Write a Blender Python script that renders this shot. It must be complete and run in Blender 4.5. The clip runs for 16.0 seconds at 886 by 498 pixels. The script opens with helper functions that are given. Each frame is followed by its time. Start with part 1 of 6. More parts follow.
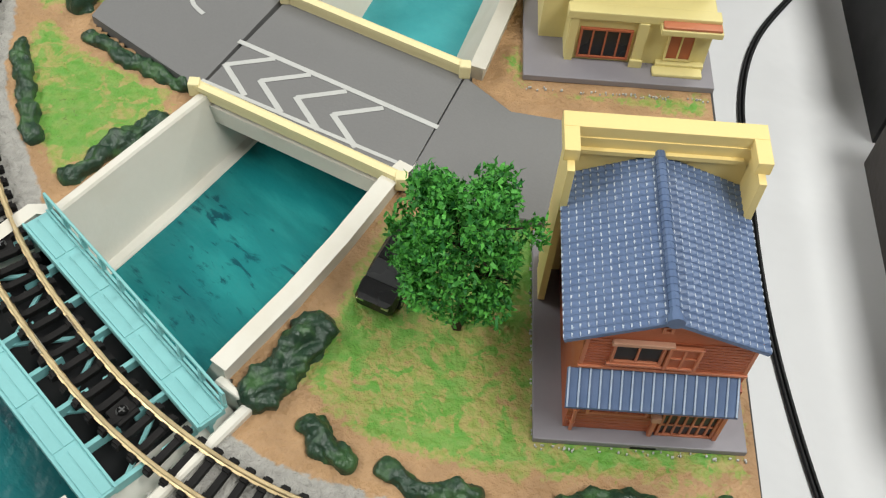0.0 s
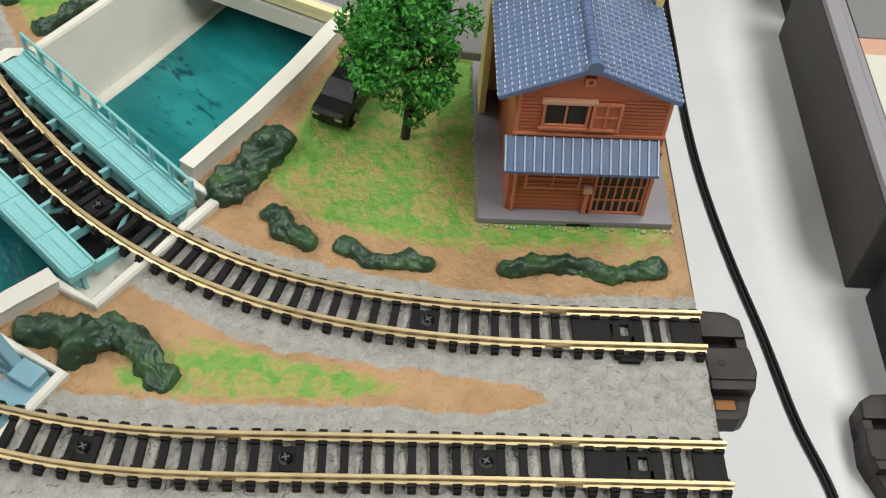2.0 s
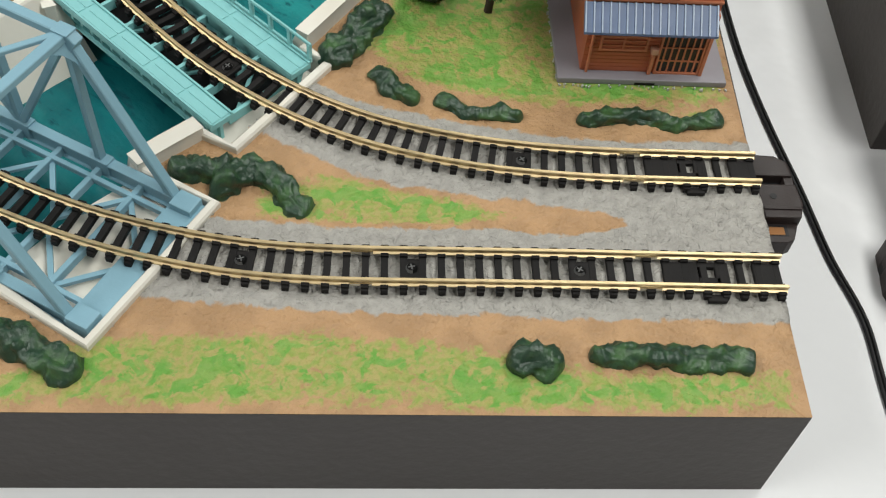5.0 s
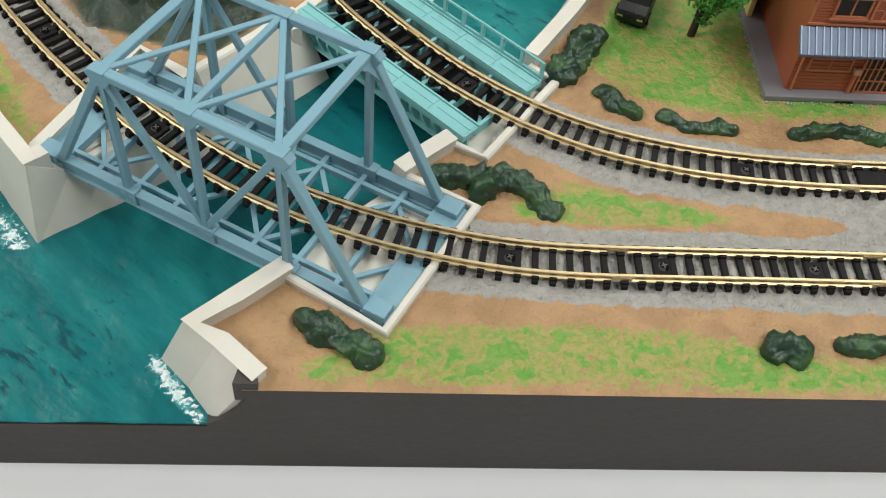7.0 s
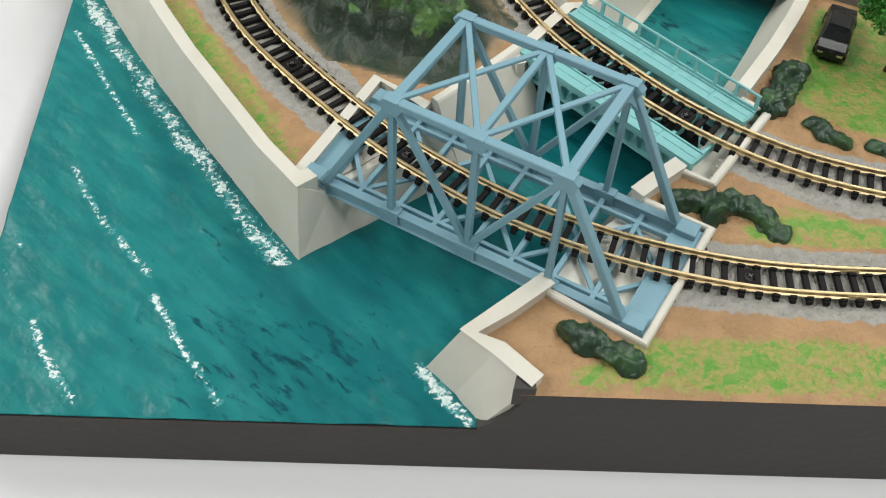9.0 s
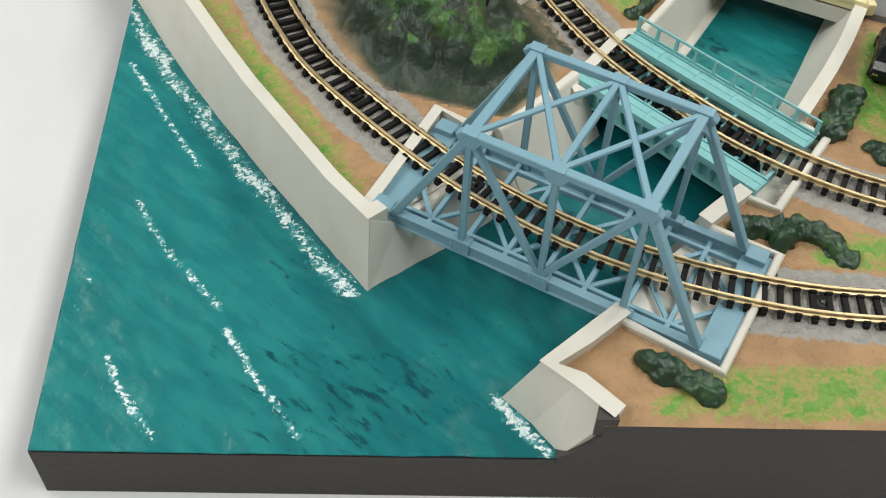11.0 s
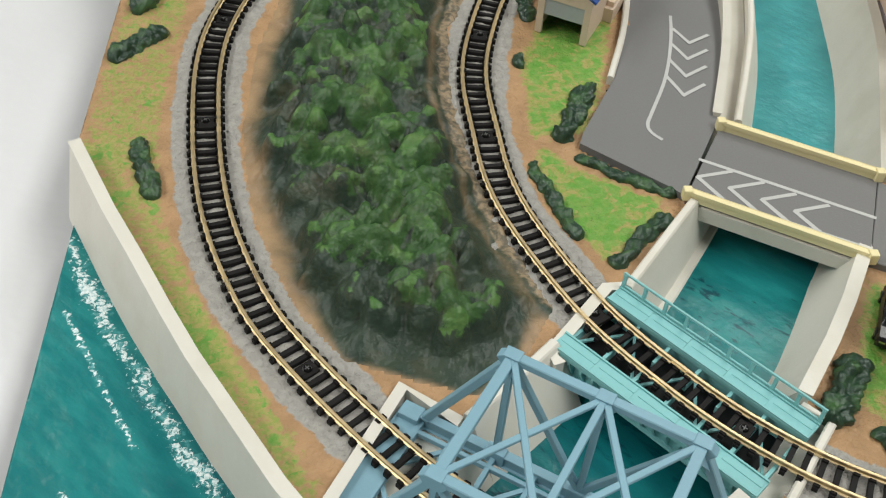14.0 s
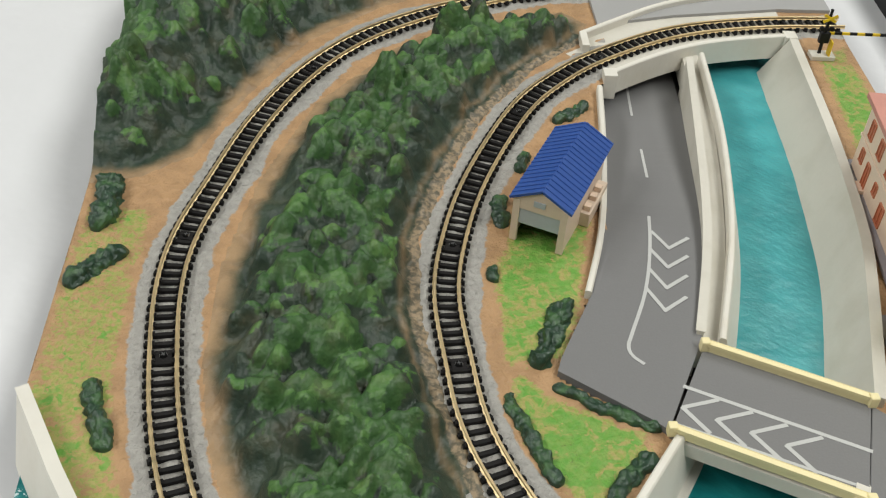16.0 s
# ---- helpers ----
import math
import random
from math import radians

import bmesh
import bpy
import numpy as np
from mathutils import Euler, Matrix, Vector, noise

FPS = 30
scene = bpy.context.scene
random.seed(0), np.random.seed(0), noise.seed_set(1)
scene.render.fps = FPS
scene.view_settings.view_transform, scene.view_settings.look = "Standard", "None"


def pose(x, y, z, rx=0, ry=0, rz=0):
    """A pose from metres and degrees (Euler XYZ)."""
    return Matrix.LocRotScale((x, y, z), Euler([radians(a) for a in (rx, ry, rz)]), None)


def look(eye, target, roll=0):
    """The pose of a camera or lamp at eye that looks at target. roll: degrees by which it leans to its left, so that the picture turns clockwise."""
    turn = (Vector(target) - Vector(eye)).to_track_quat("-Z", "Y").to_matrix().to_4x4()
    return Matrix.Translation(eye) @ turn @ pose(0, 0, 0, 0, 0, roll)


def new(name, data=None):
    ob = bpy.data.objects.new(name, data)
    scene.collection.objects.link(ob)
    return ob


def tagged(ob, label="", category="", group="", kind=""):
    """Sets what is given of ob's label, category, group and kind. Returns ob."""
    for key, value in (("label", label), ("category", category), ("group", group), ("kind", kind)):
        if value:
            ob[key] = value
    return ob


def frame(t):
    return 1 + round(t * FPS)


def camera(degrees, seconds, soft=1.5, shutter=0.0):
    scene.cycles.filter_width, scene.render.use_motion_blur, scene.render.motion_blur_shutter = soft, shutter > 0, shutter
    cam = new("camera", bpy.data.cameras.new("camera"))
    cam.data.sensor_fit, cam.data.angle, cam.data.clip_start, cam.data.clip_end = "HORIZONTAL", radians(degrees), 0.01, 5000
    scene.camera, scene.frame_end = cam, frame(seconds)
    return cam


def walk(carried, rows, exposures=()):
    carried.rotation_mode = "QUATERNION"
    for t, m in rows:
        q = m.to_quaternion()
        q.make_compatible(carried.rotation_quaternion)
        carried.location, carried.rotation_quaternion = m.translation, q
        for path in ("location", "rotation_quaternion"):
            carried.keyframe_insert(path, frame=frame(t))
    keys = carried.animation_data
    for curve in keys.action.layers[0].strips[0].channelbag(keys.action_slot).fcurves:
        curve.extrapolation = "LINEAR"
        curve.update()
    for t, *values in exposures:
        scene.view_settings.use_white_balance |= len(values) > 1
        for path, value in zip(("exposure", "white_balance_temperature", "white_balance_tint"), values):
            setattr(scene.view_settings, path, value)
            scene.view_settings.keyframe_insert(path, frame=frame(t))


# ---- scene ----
CM = 0.01
cam = camera(45.0, 16.0, soft=1.2)
PATH = [
    (0, (-7.895, -0.226, 22.769), (-7.527, 11.500, 6.572), 5.50),
    (0.5, (-7.460, -2.291, 22.198), (-6.991, 10.081, 6.491), 5.05),
    (1, (-7.262, -4.489, 20.876), (-6.626, 8.162, 5.399), 4.93),
    (1.5, (-7.174, -5.538, 20.901), (-6.344, 7.319, 5.604), 5.15),
    (2, (-7.212, -6.982, 20.655), (-6.248, 5.699, 5.220), 5.18),
    (2.5, (-7.119, -8.300, 20.662), (-6.232, 4.147, 5.032), 4.76),
    (3, (-7.035, -9.534, 20.800), (-6.240, 2.724, 5.017), 4.36),
    (3.2, (-6.853, -9.918, 20.956), (-6.082, 2.298, 5.139), 4.28),
    (5.3, (-11.041, -11.858, 22.131), (-9.757, 0.006, 6.080), 6.13),
    (5.5, (-11.636, -12.078, 22.204), (-10.326, -0.195, 6.171), 6.17),
    (6, (-13.113, -12.542, 22.613), (-11.825, -0.510, 6.689), 6.12),
    (6.5, (-15.071, -13.053, 22.953), (-13.960, -0.976, 7.050), 5.57),
    (7, (-17.088, -13.628, 23.283), (-15.918, -1.359, 7.531), 5.97),
    (7.5, (-19.011, -14.035, 23.360), (-17.873, -1.653, 7.696), 6.17),
    (8, (-20.730, -14.640, 23.833), (-19.776, -2.121, 8.266), 5.92),
    (8.5, (-22.084, -14.894, 23.891), (-21.369, -2.219, 8.436), 5.13),
    (9, (-23.418, -15.386, 24.405), (-22.867, -2.618, 9.020), 4.19),
    (9.2, (-23.861, -15.592, 24.515), (-23.401, -2.805, 9.144), 3.66),
    (11.3, (-25.781, -14.699, 24.847), (-25.119, -1.737, 9.630), 3.65),
    (11.5, (-25.790, -14.300, 24.960), (-25.117, -1.313, 9.764), 3.59),
    (12, (-25.896, -13.266, 25.248), (-25.166, -0.147, 10.170), 3.73),
    (12.5, (-25.679, -11.881, 25.251), (-24.986, 1.273, 10.202), 3.66),
    (13, (-25.651, -10.528, 25.576), (-24.895, 2.784, 10.669), 4.06),
    (13.5, (-25.489, -8.822, 26.189), (-24.505, 4.774, 11.554), 5.09),
    (14, (-25.495, -7.557, 26.526), (-24.457, 6.335, 12.176), 5.32),
    (14.5, (-25.273, -5.590, 27.236), (-24.235, 8.670, 13.251), 4.99),
    (15, (-25.116, -4.219, 27.969), (-24.050, 10.364, 14.324), 4.71),
    (15.5, (-24.967, -3.194, 28.400), (-23.820, 11.699, 15.100), 4.57),
    (16, (-24.938, -2.699, 28.755), (-23.737, 12.434, 15.734), 4.51),
]
walk(cam, [(t, look(Vector(eye) * CM, Vector(target) * CM, roll)) for t, eye, target, roll in PATH], [(0.0, 0.02), (3.0, -0.05), (9.0, -0.16), (12.0, -0.19), (16.0, -0.18)])

# ---------------------------------------------------------------- light
LAMP = 30.5


def world_light():
    w = bpy.data.worlds.new("room_air")
    w.use_nodes = True
    scene.world = w
    bg = w.node_tree.nodes["Background"]
    bg.inputs["Color"].default_value = (0.985, 1.0, 0.95, 1)
    bg.inputs["Strength"].default_value = 0.25
    for x in (-1.8, 0.98):
        for y in (-0.4, 1.35):
            lamp = bpy.data.lights.new("ceiling_lamp", "AREA")
            lamp.shape, lamp.size, lamp.size_y, lamp.energy = "RECTANGLE", 0.65, 1.2, LAMP * (1.2 if y < 0 else 0.84) * (1.1 if x < 0 else 0.92)
            lamp.color = (0.99, 1.0, 0.953)
            ob = new("ceiling_lamp", lamp)
            ob.matrix_world = pose(x - 0.15, y, 1.9)


world_light()

# ---------------------------------------------------------------- small kit
rnd = random.Random(7)


def thing(name, x=0, y=0, z=0, rz=0, label="", category="", group="", kind=""):
    ob = new(name)
    ob.empty_display_size = 0.005
    ob.matrix_basis = pose(x * CM, y * CM, z * CM, 0, 0, rz)
    return tagged(ob, label, category, group, kind)


def part(name, bm, material, parent=None, label="", smooth=False, kind=""):
    """Links a bmesh, drawn in centimetres, as one mesh object under its thing."""
    me = bpy.data.meshes.new(name)
    bmesh.ops.scale(bm, vec=(CM, CM, CM), verts=bm.verts)
    bm.normal_update()
    bm.to_mesh(me)
    bm.free()
    if smooth:
        me.polygons.foreach_set("use_smooth", [True] * len(me.polygons))
    me.materials.append(material)
    ob = new(name, me)
    if parent:
        ob.parent = parent
    return tagged(ob, label, kind=kind)


def again(name, me, m, parent=None):
    ob = new(name, me)
    if parent:
        ob.parent = parent
    ob.matrix_basis = m
    return ob


def box(bm, x0, x1, y0, y1, z0, z1, bevel=0.0):
    made = bmesh.ops.create_cube(bm, size=1.0)["verts"]
    for v in made:
        v.co = Vector((x0 + (v.co.x + 0.5) * (x1 - x0), y0 + (v.co.y + 0.5) * (y1 - y0), z0 + (v.co.z + 0.5) * (z1 - z0)))
    if bevel:
        edges = list({e for v in made for e in v.link_edges})
        bmesh.ops.bevel(bm, geom=edges, offset=bevel, segments=2, affect="EDGES", profile=0.6)
    return bm


def boxed(*a, **k):
    return box(bmesh.new(), *a, **k)


def beam(bm, p, q, w, h, up=(0, 0, 1), bevel=0.0):
    """A bar of section w by h from p to q."""
    p, q = Vector(p), Vector(q)
    d = (q - p).normalized()
    side = d.cross(Vector(up))
    side = side.normalized() if side.length > 1e-4 else Vector((1, 0, 0))
    top = side.cross(d).normalized()
    m = Matrix((side, d, top)).transposed()
    made = bmesh.ops.create_cube(bm, size=1.0)["verts"]
    n = (q - p).length
    for v in made:
        v.co = (p + q) / 2 + m @ Vector((v.co.x * w, v.co.y * n, v.co.z * h))
    if bevel:
        bmesh.ops.bevel(bm, geom=list({e for v in made for e in v.link_edges}), offset=bevel, segments=1, affect="EDGES")
    return bm


def beamed(*a, **k):
    return beam(bmesh.new(), *a, **k)


def prism(bm, pts, z0, z1, foot=None):
    """A solid over a polygon; foot gives another outline for its underside."""
    foot = foot or pts
    top = [bm.verts.new((x, y, z1)) for x, y in pts]
    low = [bm.verts.new((x, y, z0)) for x, y in foot]
    n = len(pts)
    faces = [bm.faces.new(top), bm.faces.new(low[::-1])]
    for i in range(n):
        faces.append(bm.faces.new((top[i], low[i], low[(i + 1) % n], top[(i + 1) % n])))
    bmesh.ops.recalc_face_normals(bm, faces=faces)
    return bm


def prismed(*a, **k):
    return prism(bmesh.new(), *a, **k)


def bevel_all(bm, offset, segments=2):
    bmesh.ops.bevel(bm, geom=[e for e in bm.edges if e.calc_face_angle(0) > 0.5], offset=offset, segments=segments, affect="EDGES", profile=0.6)
    return bm


def smooth_line(pts, step=0.25, blur=9):
    """Evenly spaced points on a soft curve through the given ones."""
    p = np.array(pts, float)
    s = np.r_[0, np.cumsum(np.hypot(*np.diff(p, axis=0).T))]
    u = np.linspace(0, s[-1], int(s[-1] / step) + 1)
    out = []
    ext = np.vstack([2 * p[0] - p[1], p, 2 * p[-1] - p[-2]])
    for a in u:
        i = min(np.searchsorted(s, a, side="right") - 1, len(p) - 2)
        t = (a - s[i]) / (s[i + 1] - s[i])
        p0, p1, p2, p3 = ext[i:i + 4]
        out.append(0.5 * (2 * p1 + (p2 - p0) * t + (2 * p0 - 5 * p1 + 4 * p2 - p3) * t * t + (3 * p1 - p0 - 3 * p2 + p3) * t ** 3))
    q = np.array(out)
    for _ in range(blur):
        q[1:-1] = (q[:-2] + 2 * q[1:-1] + q[2:]) / 4
    s = np.r_[0, np.cumsum(np.hypot(*np.diff(q, axis=0).T))]
    u = np.linspace(0, s[-1], int(s[-1] / step) + 1)
    return np.c_[np.interp(u, s, q[:, 0]), np.interp(u, s, q[:, 1])]


def side_of(line):
    d = np.gradient(line, axis=0)
    d /= np.hypot(*d.T)[:, None]
    return np.c_[-d[:, 1], d[:, 0]]


def wall_along(bm, top, thick, z0, z1, foot=None, round_off=0.06):
    """A wall whose outer top edge follows a line, thick to the line's left; foot: an outline for the outer face's base."""
    t = np.array(top, float)
    n = side_of(t)
    f = np.array(foot if foot is not None else top, float)
    r = round_off
    z1 = np.broadcast_to(z1, len(t))
    z0 = np.broadcast_to(z0, len(t))
    rings = []
    for i in range(len(t)):
        a, b = t[i], t[i] + n[i] * thick
        rings.append([bm.verts.new(v) for v in (
            (*f[i], z0[i]), (*a, z1[i] - r), (*(a + n[i] * r), z1[i]), (*(b - n[i] * r), z1[i]), (*b, z1[i] - r), (*b, z0[i]))])
    faces = []
    for a, b in zip(rings, rings[1:]):
        for k in range(6):
            faces.append(bm.faces.new((a[k], a[(k + 1) % 6], b[(k + 1) % 6], b[k])))
    faces += [bm.faces.new(rings[0]), bm.faces.new(rings[-1][::-1])]
    bmesh.ops.recalc_face_normals(bm, faces=faces)
    return bm


def walled(*a, **k):
    return wall_along(bmesh.new(), *a, **k)


def inside(poly, x, y):
    c = np.zeros(np.shape(x), bool)
    n = len(poly)
    for i in range(n):
        (x0, y0), (x1, y1) = poly[i], poly[(i + 1) % n]
        if y0 == y1:
            continue
        c ^= ((y0 > y) != (y1 > y)) & (x < (x1 - x0) * (y - y0) / (y1 - y0) + x0)
    return c


def edge_distance(poly, x, y, closed=True):
    best = np.full(np.shape(x), 1e9)
    n = len(poly)
    for i in range(n if closed else n - 1):
        a, b = np.array(poly[i]), np.array(poly[(i + 1) % n])
        d = b - a
        t = np.clip(((x - a[0]) * d[0] + (y - a[1]) * d[1]) / max(d @ d, 1e-9), 0, 1)
        best = np.minimum(best, np.hypot(x - a[0] - t * d[0], y - a[1] - t * d[1]))
    return best


def value_noise(x, y, scale, seed=0, octaves=3):
    """Smooth noise between about -1 and 1."""
    g = np.random.RandomState(seed)
    out, amp, total = np.zeros(np.shape(x)), 1.0, 0.0
    for _ in range(octaves):
        table = g.uniform(-1, 1, (256, 256))
        u, v = np.asarray(x) / scale + 100.3, np.asarray(y) / scale + 77.7
        i, j = np.floor(u).astype(int), np.floor(v).astype(int)
        a, b = u - i, v - j
        a, b = a * a * (3 - 2 * a), b * b * (3 - 2 * b)
        f = lambda k, m: table[(i + k) % 256, (j + m) % 256]  # noqa: E731
        out += amp * (f(0, 0) * (1 - a) * (1 - b) + f(1, 0) * a * (1 - b) + f(0, 1) * (1 - a) * b + f(1, 1) * a * b)
        total += amp
        amp, scale = amp * 0.5, scale * 0.5
    return out / total * 1.6


def sheet(name, xs, ys, keep, z, material, parent=None, label="", weights=None, smooth=True, kind="", limits=None):
    """A fine grid of quads over the kept cells; limits: the least and greatest x at a given y."""
    nx, ny = len(xs), len(ys)
    X, Y = np.meshgrid(xs, ys, indexing="ij")
    if limits:
        X = np.clip(X, limits[0](Y), limits[1](Y))
        Y = np.maximum(Y, front_edge(X))
    idx = np.full((nx, ny), -1)
    used = np.zeros((nx, ny), bool)
    for a in (0, 1):
        for b in (0, 1):
            used[a:nx - 1 + a, b:ny - 1 + b] |= keep
    idx[used] = np.arange(used.sum())
    co = np.c_[X[used], Y[used], z[used]] * CM
    ci, cj = np.nonzero(keep)
    faces = np.c_[idx[ci, cj], idx[ci + 1, cj], idx[ci + 1, cj + 1], idx[ci, cj + 1]]
    me = bpy.data.meshes.new(name)
    me.from_pydata(co.tolist(), [], faces.tolist())
    if smooth:
        me.polygons.foreach_set("use_smooth", [True] * len(me.polygons))
    for key, w in (weights or {}).items():
        at = me.attributes.new(key, "FLOAT", "POINT")
        at.data.foreach_set("value", w[used].astype(np.float32))
    me.materials.append(material)
    ob = new(name, me)
    if parent:
        ob.parent = parent
    return tagged(ob, label, kind=kind)


# ---------------------------------------------------------------- materials
def surface(name, color, rough=0.6, metal=0.0, vary=0.12, size=2.0, grain=0.06, grain_size=0.15, bump=0.0, bump_size=0.1, spec=0.5, tint=None, tint_size=1.2, tint_mix=0.0, each=0.0, coat=0.0):
    """Painted or bare matter: large stains, small grain and fine relief; sizes in centimetres."""
    m = bpy.data.materials.new(name)
    m.use_nodes = True
    t = m.node_tree
    b = t.nodes["Principled BSDF"]
    b.inputs["Roughness"].default_value, b.inputs["Metallic"].default_value = rough, metal
    b.inputs["Specular IOR Level"].default_value = spec
    b.inputs["Coat Weight"].default_value = coat
    at = t.nodes.new("ShaderNodeTexCoord")

    def noise_at(scale_cm, detail=3):
        n = t.nodes.new("ShaderNodeTexNoise")
        n.inputs["Scale"].default_value, n.inputs["Detail"].default_value = 100.0 / scale_cm, detail
        t.links.new(at.outputs["Object"], n.inputs["Vector"])
        return n.outputs["Fac"]

    def math_node(op, a, b_):
        n = t.nodes.new("ShaderNodeMath")
        n.operation = op
        for k, v in enumerate((a, b_)):
            if isinstance(v, (int, float)):
                n.inputs[k].default_value = v
            else:
                t.links.new(v, n.inputs[k])
        return n.outputs[0]

    big, small = noise_at(size), noise_at(grain_size)
    level = math_node("ADD", math_node("MULTIPLY", math_node("SUBTRACT", big, 0.5), 2 * vary), math_node("MULTIPLY", math_node("SUBTRACT", small, 0.5), 2 * grain))
    level = math_node("ADD", level, 1.0)
    if each:
        info = t.nodes.new("ShaderNodeObjectInfo")
        level = math_node("ADD", level, math_node("MULTIPLY", math_node("SUBTRACT", info.outputs["Random"], 0.5), 2 * each))
    base = t.nodes.new("ShaderNodeRGB")
    base.outputs[0].default_value = (*color, 1)
    col = base.outputs[0]
    if tint:
        mix = t.nodes.new("ShaderNodeMix")
        mix.data_type = "RGBA"
        ramp = t.nodes.new("ShaderNodeMapRange")
        ramp.inputs["From Min"].default_value, ramp.inputs["From Max"].default_value = 0.48, 0.66
        ramp.inputs["To Max"].default_value = tint_mix
        t.links.new(noise_at(tint_size, 5), ramp.inputs["Value"])
        t.links.new(ramp.outputs[0], mix.inputs["Factor"])
        t.links.new(col, mix.inputs["A"])
        mix.inputs["B"].default_value = (*tint, 1)
        col = mix.outputs["Result"]
    scale = t.nodes.new("ShaderNodeVectorMath")
    scale.operation = "SCALE"
    t.links.new(col, scale.inputs[0])
    t.links.new(level, scale.inputs["Scale"])
    t.links.new(scale.outputs[0], b.inputs["Base Color"])
    if bump:
        n = t.nodes.new("ShaderNodeBump")
        n.inputs["Strength"].default_value, n.inputs["Distance"].default_value = min(1.0, bump), bump_size * 0.6 * CM
        t.links.new(noise_at(bump_size, 4), n.inputs["Height"])
        t.links.new(n.outputs[0], b.inputs["Normal"])
    r = math_node("ADD", math_node("MULTIPLY", math_node("SUBTRACT", big, 0.5), 0.3), rough)
    t.links.new(r, b.inputs["Roughness"])
    return m


M_TABLE = surface("white_table", (0.69, 0.69, 0.705), 0.45, vary=0.03, size=30, grain=0.01, grain_size=1, bump=0.1, bump_size=6)
M_BOARD = surface("dark_board", (0.062, 0.055, 0.052), 0.6, spec=0.3, vary=0.1, size=8, grain=0.08, grain_size=0.2, bump=0.15, bump_size=0.3)
M_WHITE = surface("white_concrete_paint", (0.70, 0.67, 0.60), 0.6, vary=0.06, size=2.5, grain=0.02, grain_size=0.2, bump=0.08, bump_size=0.3, tint=(0.60, 0.55, 0.45), tint_size=2.0, tint_mix=0.35)
M_CONC = surface("grey_concrete_paint", (0.61, 0.58, 0.51), 0.75, vary=0.08, size=3, grain=0.025, grain_size=0.2, bump=0.08, bump_size=0.25, tint=(0.48, 0.45, 0.37), tint_size=2.5, tint_mix=0.4)
M_ROAD = surface("grey_road_plastic", (0.175, 0.172, 0.172), 0.65, vary=0.05, size=4, grain=0.05, grain_size=0.08, bump=0.12, bump_size=0.08)
M_LINE = surface("white_road_paint", (0.50, 0.50, 0.485), 0.7, vary=0.06, size=0.6, grain=0.08, grain_size=0.06)
M_SLEEPER = surface("black_sleeper_plastic", (0.011, 0.010, 0.010), 0.62, spec=0.2, vary=0.2, size=0.5, grain=0.15, grain_size=0.06, bump=0.15, bump_size=0.06, each=0.2)
M_RAIL = surface("brass_rail", (0.71, 0.56, 0.33), 0.48, 1.0, vary=0.12, size=0.6, grain=0.05, grain_size=0.05)
M_STEEL = surface("bright_joiner_metal", (0.75, 0.70, 0.58), 0.25, 1.0)
M_SCREW = surface("dark_screw_metal", (0.10, 0.10, 0.10), 0.45)
M_SLOT = surface("black_screw_slot", (0.006, 0.006, 0.006), 0.9, spec=0.1)
M_BLUE = surface("light_blue_truss_plastic", (0.215, 0.385, 0.475), 0.5, vary=0.06, size=2, grain=0.03, grain_size=0.1, bump=0.08, bump_size=0.1)
M_TEAL = surface("pale_teal_girder_plastic", (0.235, 0.53, 0.54), 0.5, vary=0.05, size=2, grain=0.03, grain_size=0.1, bump=0.08, bump_size=0.1)
M_YELLOW = surface("pale_yellow_plastic", (0.83, 0.65, 0.27), 0.5, vary=0.04, size=2, grain=0.02, grain_size=0.1)
M_CREAM = surface("cream_yellow_plastic", (0.72, 0.62, 0.28), 0.5, vary=0.05, size=2, grain=0.03, grain_size=0.1)
M_PARAPET = surface("pale_yellow_parapet_plastic", (0.80, 0.70, 0.40), 0.5, vary=0.05, size=1.5, grain=0.03)
M_BROWN = surface("red_brown_wall_plastic", (0.43, 0.118, 0.052), 0.45, vary=0.15, size=0.8, grain=0.08, grain_size=0.08, bump=0.15, bump_size=0.08)
M_BROWN2 = surface("red_brown_trim_plastic", (0.52, 0.18, 0.09), 0.42, vary=0.12, size=0.6, grain=0.06)
M_PEACH = surface("pale_brown_awning_plastic", (0.55, 0.30, 0.20), 0.45)
M_PLATE = surface("purple_grey_base_plastic", (0.25, 0.235, 0.26), 0.5, vary=0.05, size=2, grain=0.04)
M_DARKGLASS = surface("dark_window_film", (0.015, 0.016, 0.018), 0.28, spec=0.4)
M_HEDGE = surface("dark_green_hedge_paint", (0.020, 0.050, 0.028), 0.34, vary=0.35, size=0.5, grain=0.2, grain_size=0.1, bump=0.6, bump_size=0.16, tint=(0.05, 0.12, 0.035), tint_size=0.5, tint_mix=0.7)
M_BLACK = surface("black_rubber_and_shade", (0.010, 0.010, 0.011), 0.45, spec=0.25)
M_BLACKCAR = surface("glossy_black_car_paint", (0.008, 0.008, 0.009), 0.24, spec=0.45)
M_COUPLER = surface("dark_brown_coupler_plastic", (0.026, 0.018, 0.017), 0.45, spec=0.3, vary=0.15, size=0.6, bump=0.15, bump_size=0.1)
M_COPPER = surface("copper_strip", (0.22, 0.10, 0.035), 0.5, 0.7)
M_SHEDROOF = surface("bright_blue_shed_roof", (0.022, 0.075, 0.30), 0.45, vary=0.06, size=1, grain=0.04)
M_SHEDWALL = surface("beige_shed_wall", (0.66, 0.53, 0.42), 0.6, vary=0.05)
M_SHUTTER = surface("grey_shutter_plastic", (0.40, 0.43, 0.46), 0.5)
M_PINK = surface("pale_pink_wall_plastic", (0.74, 0.57, 0.44), 0.55, vary=0.04)
M_PINKROOF = surface("salmon_roof_plastic", (0.55, 0.25, 0.20), 0.55)
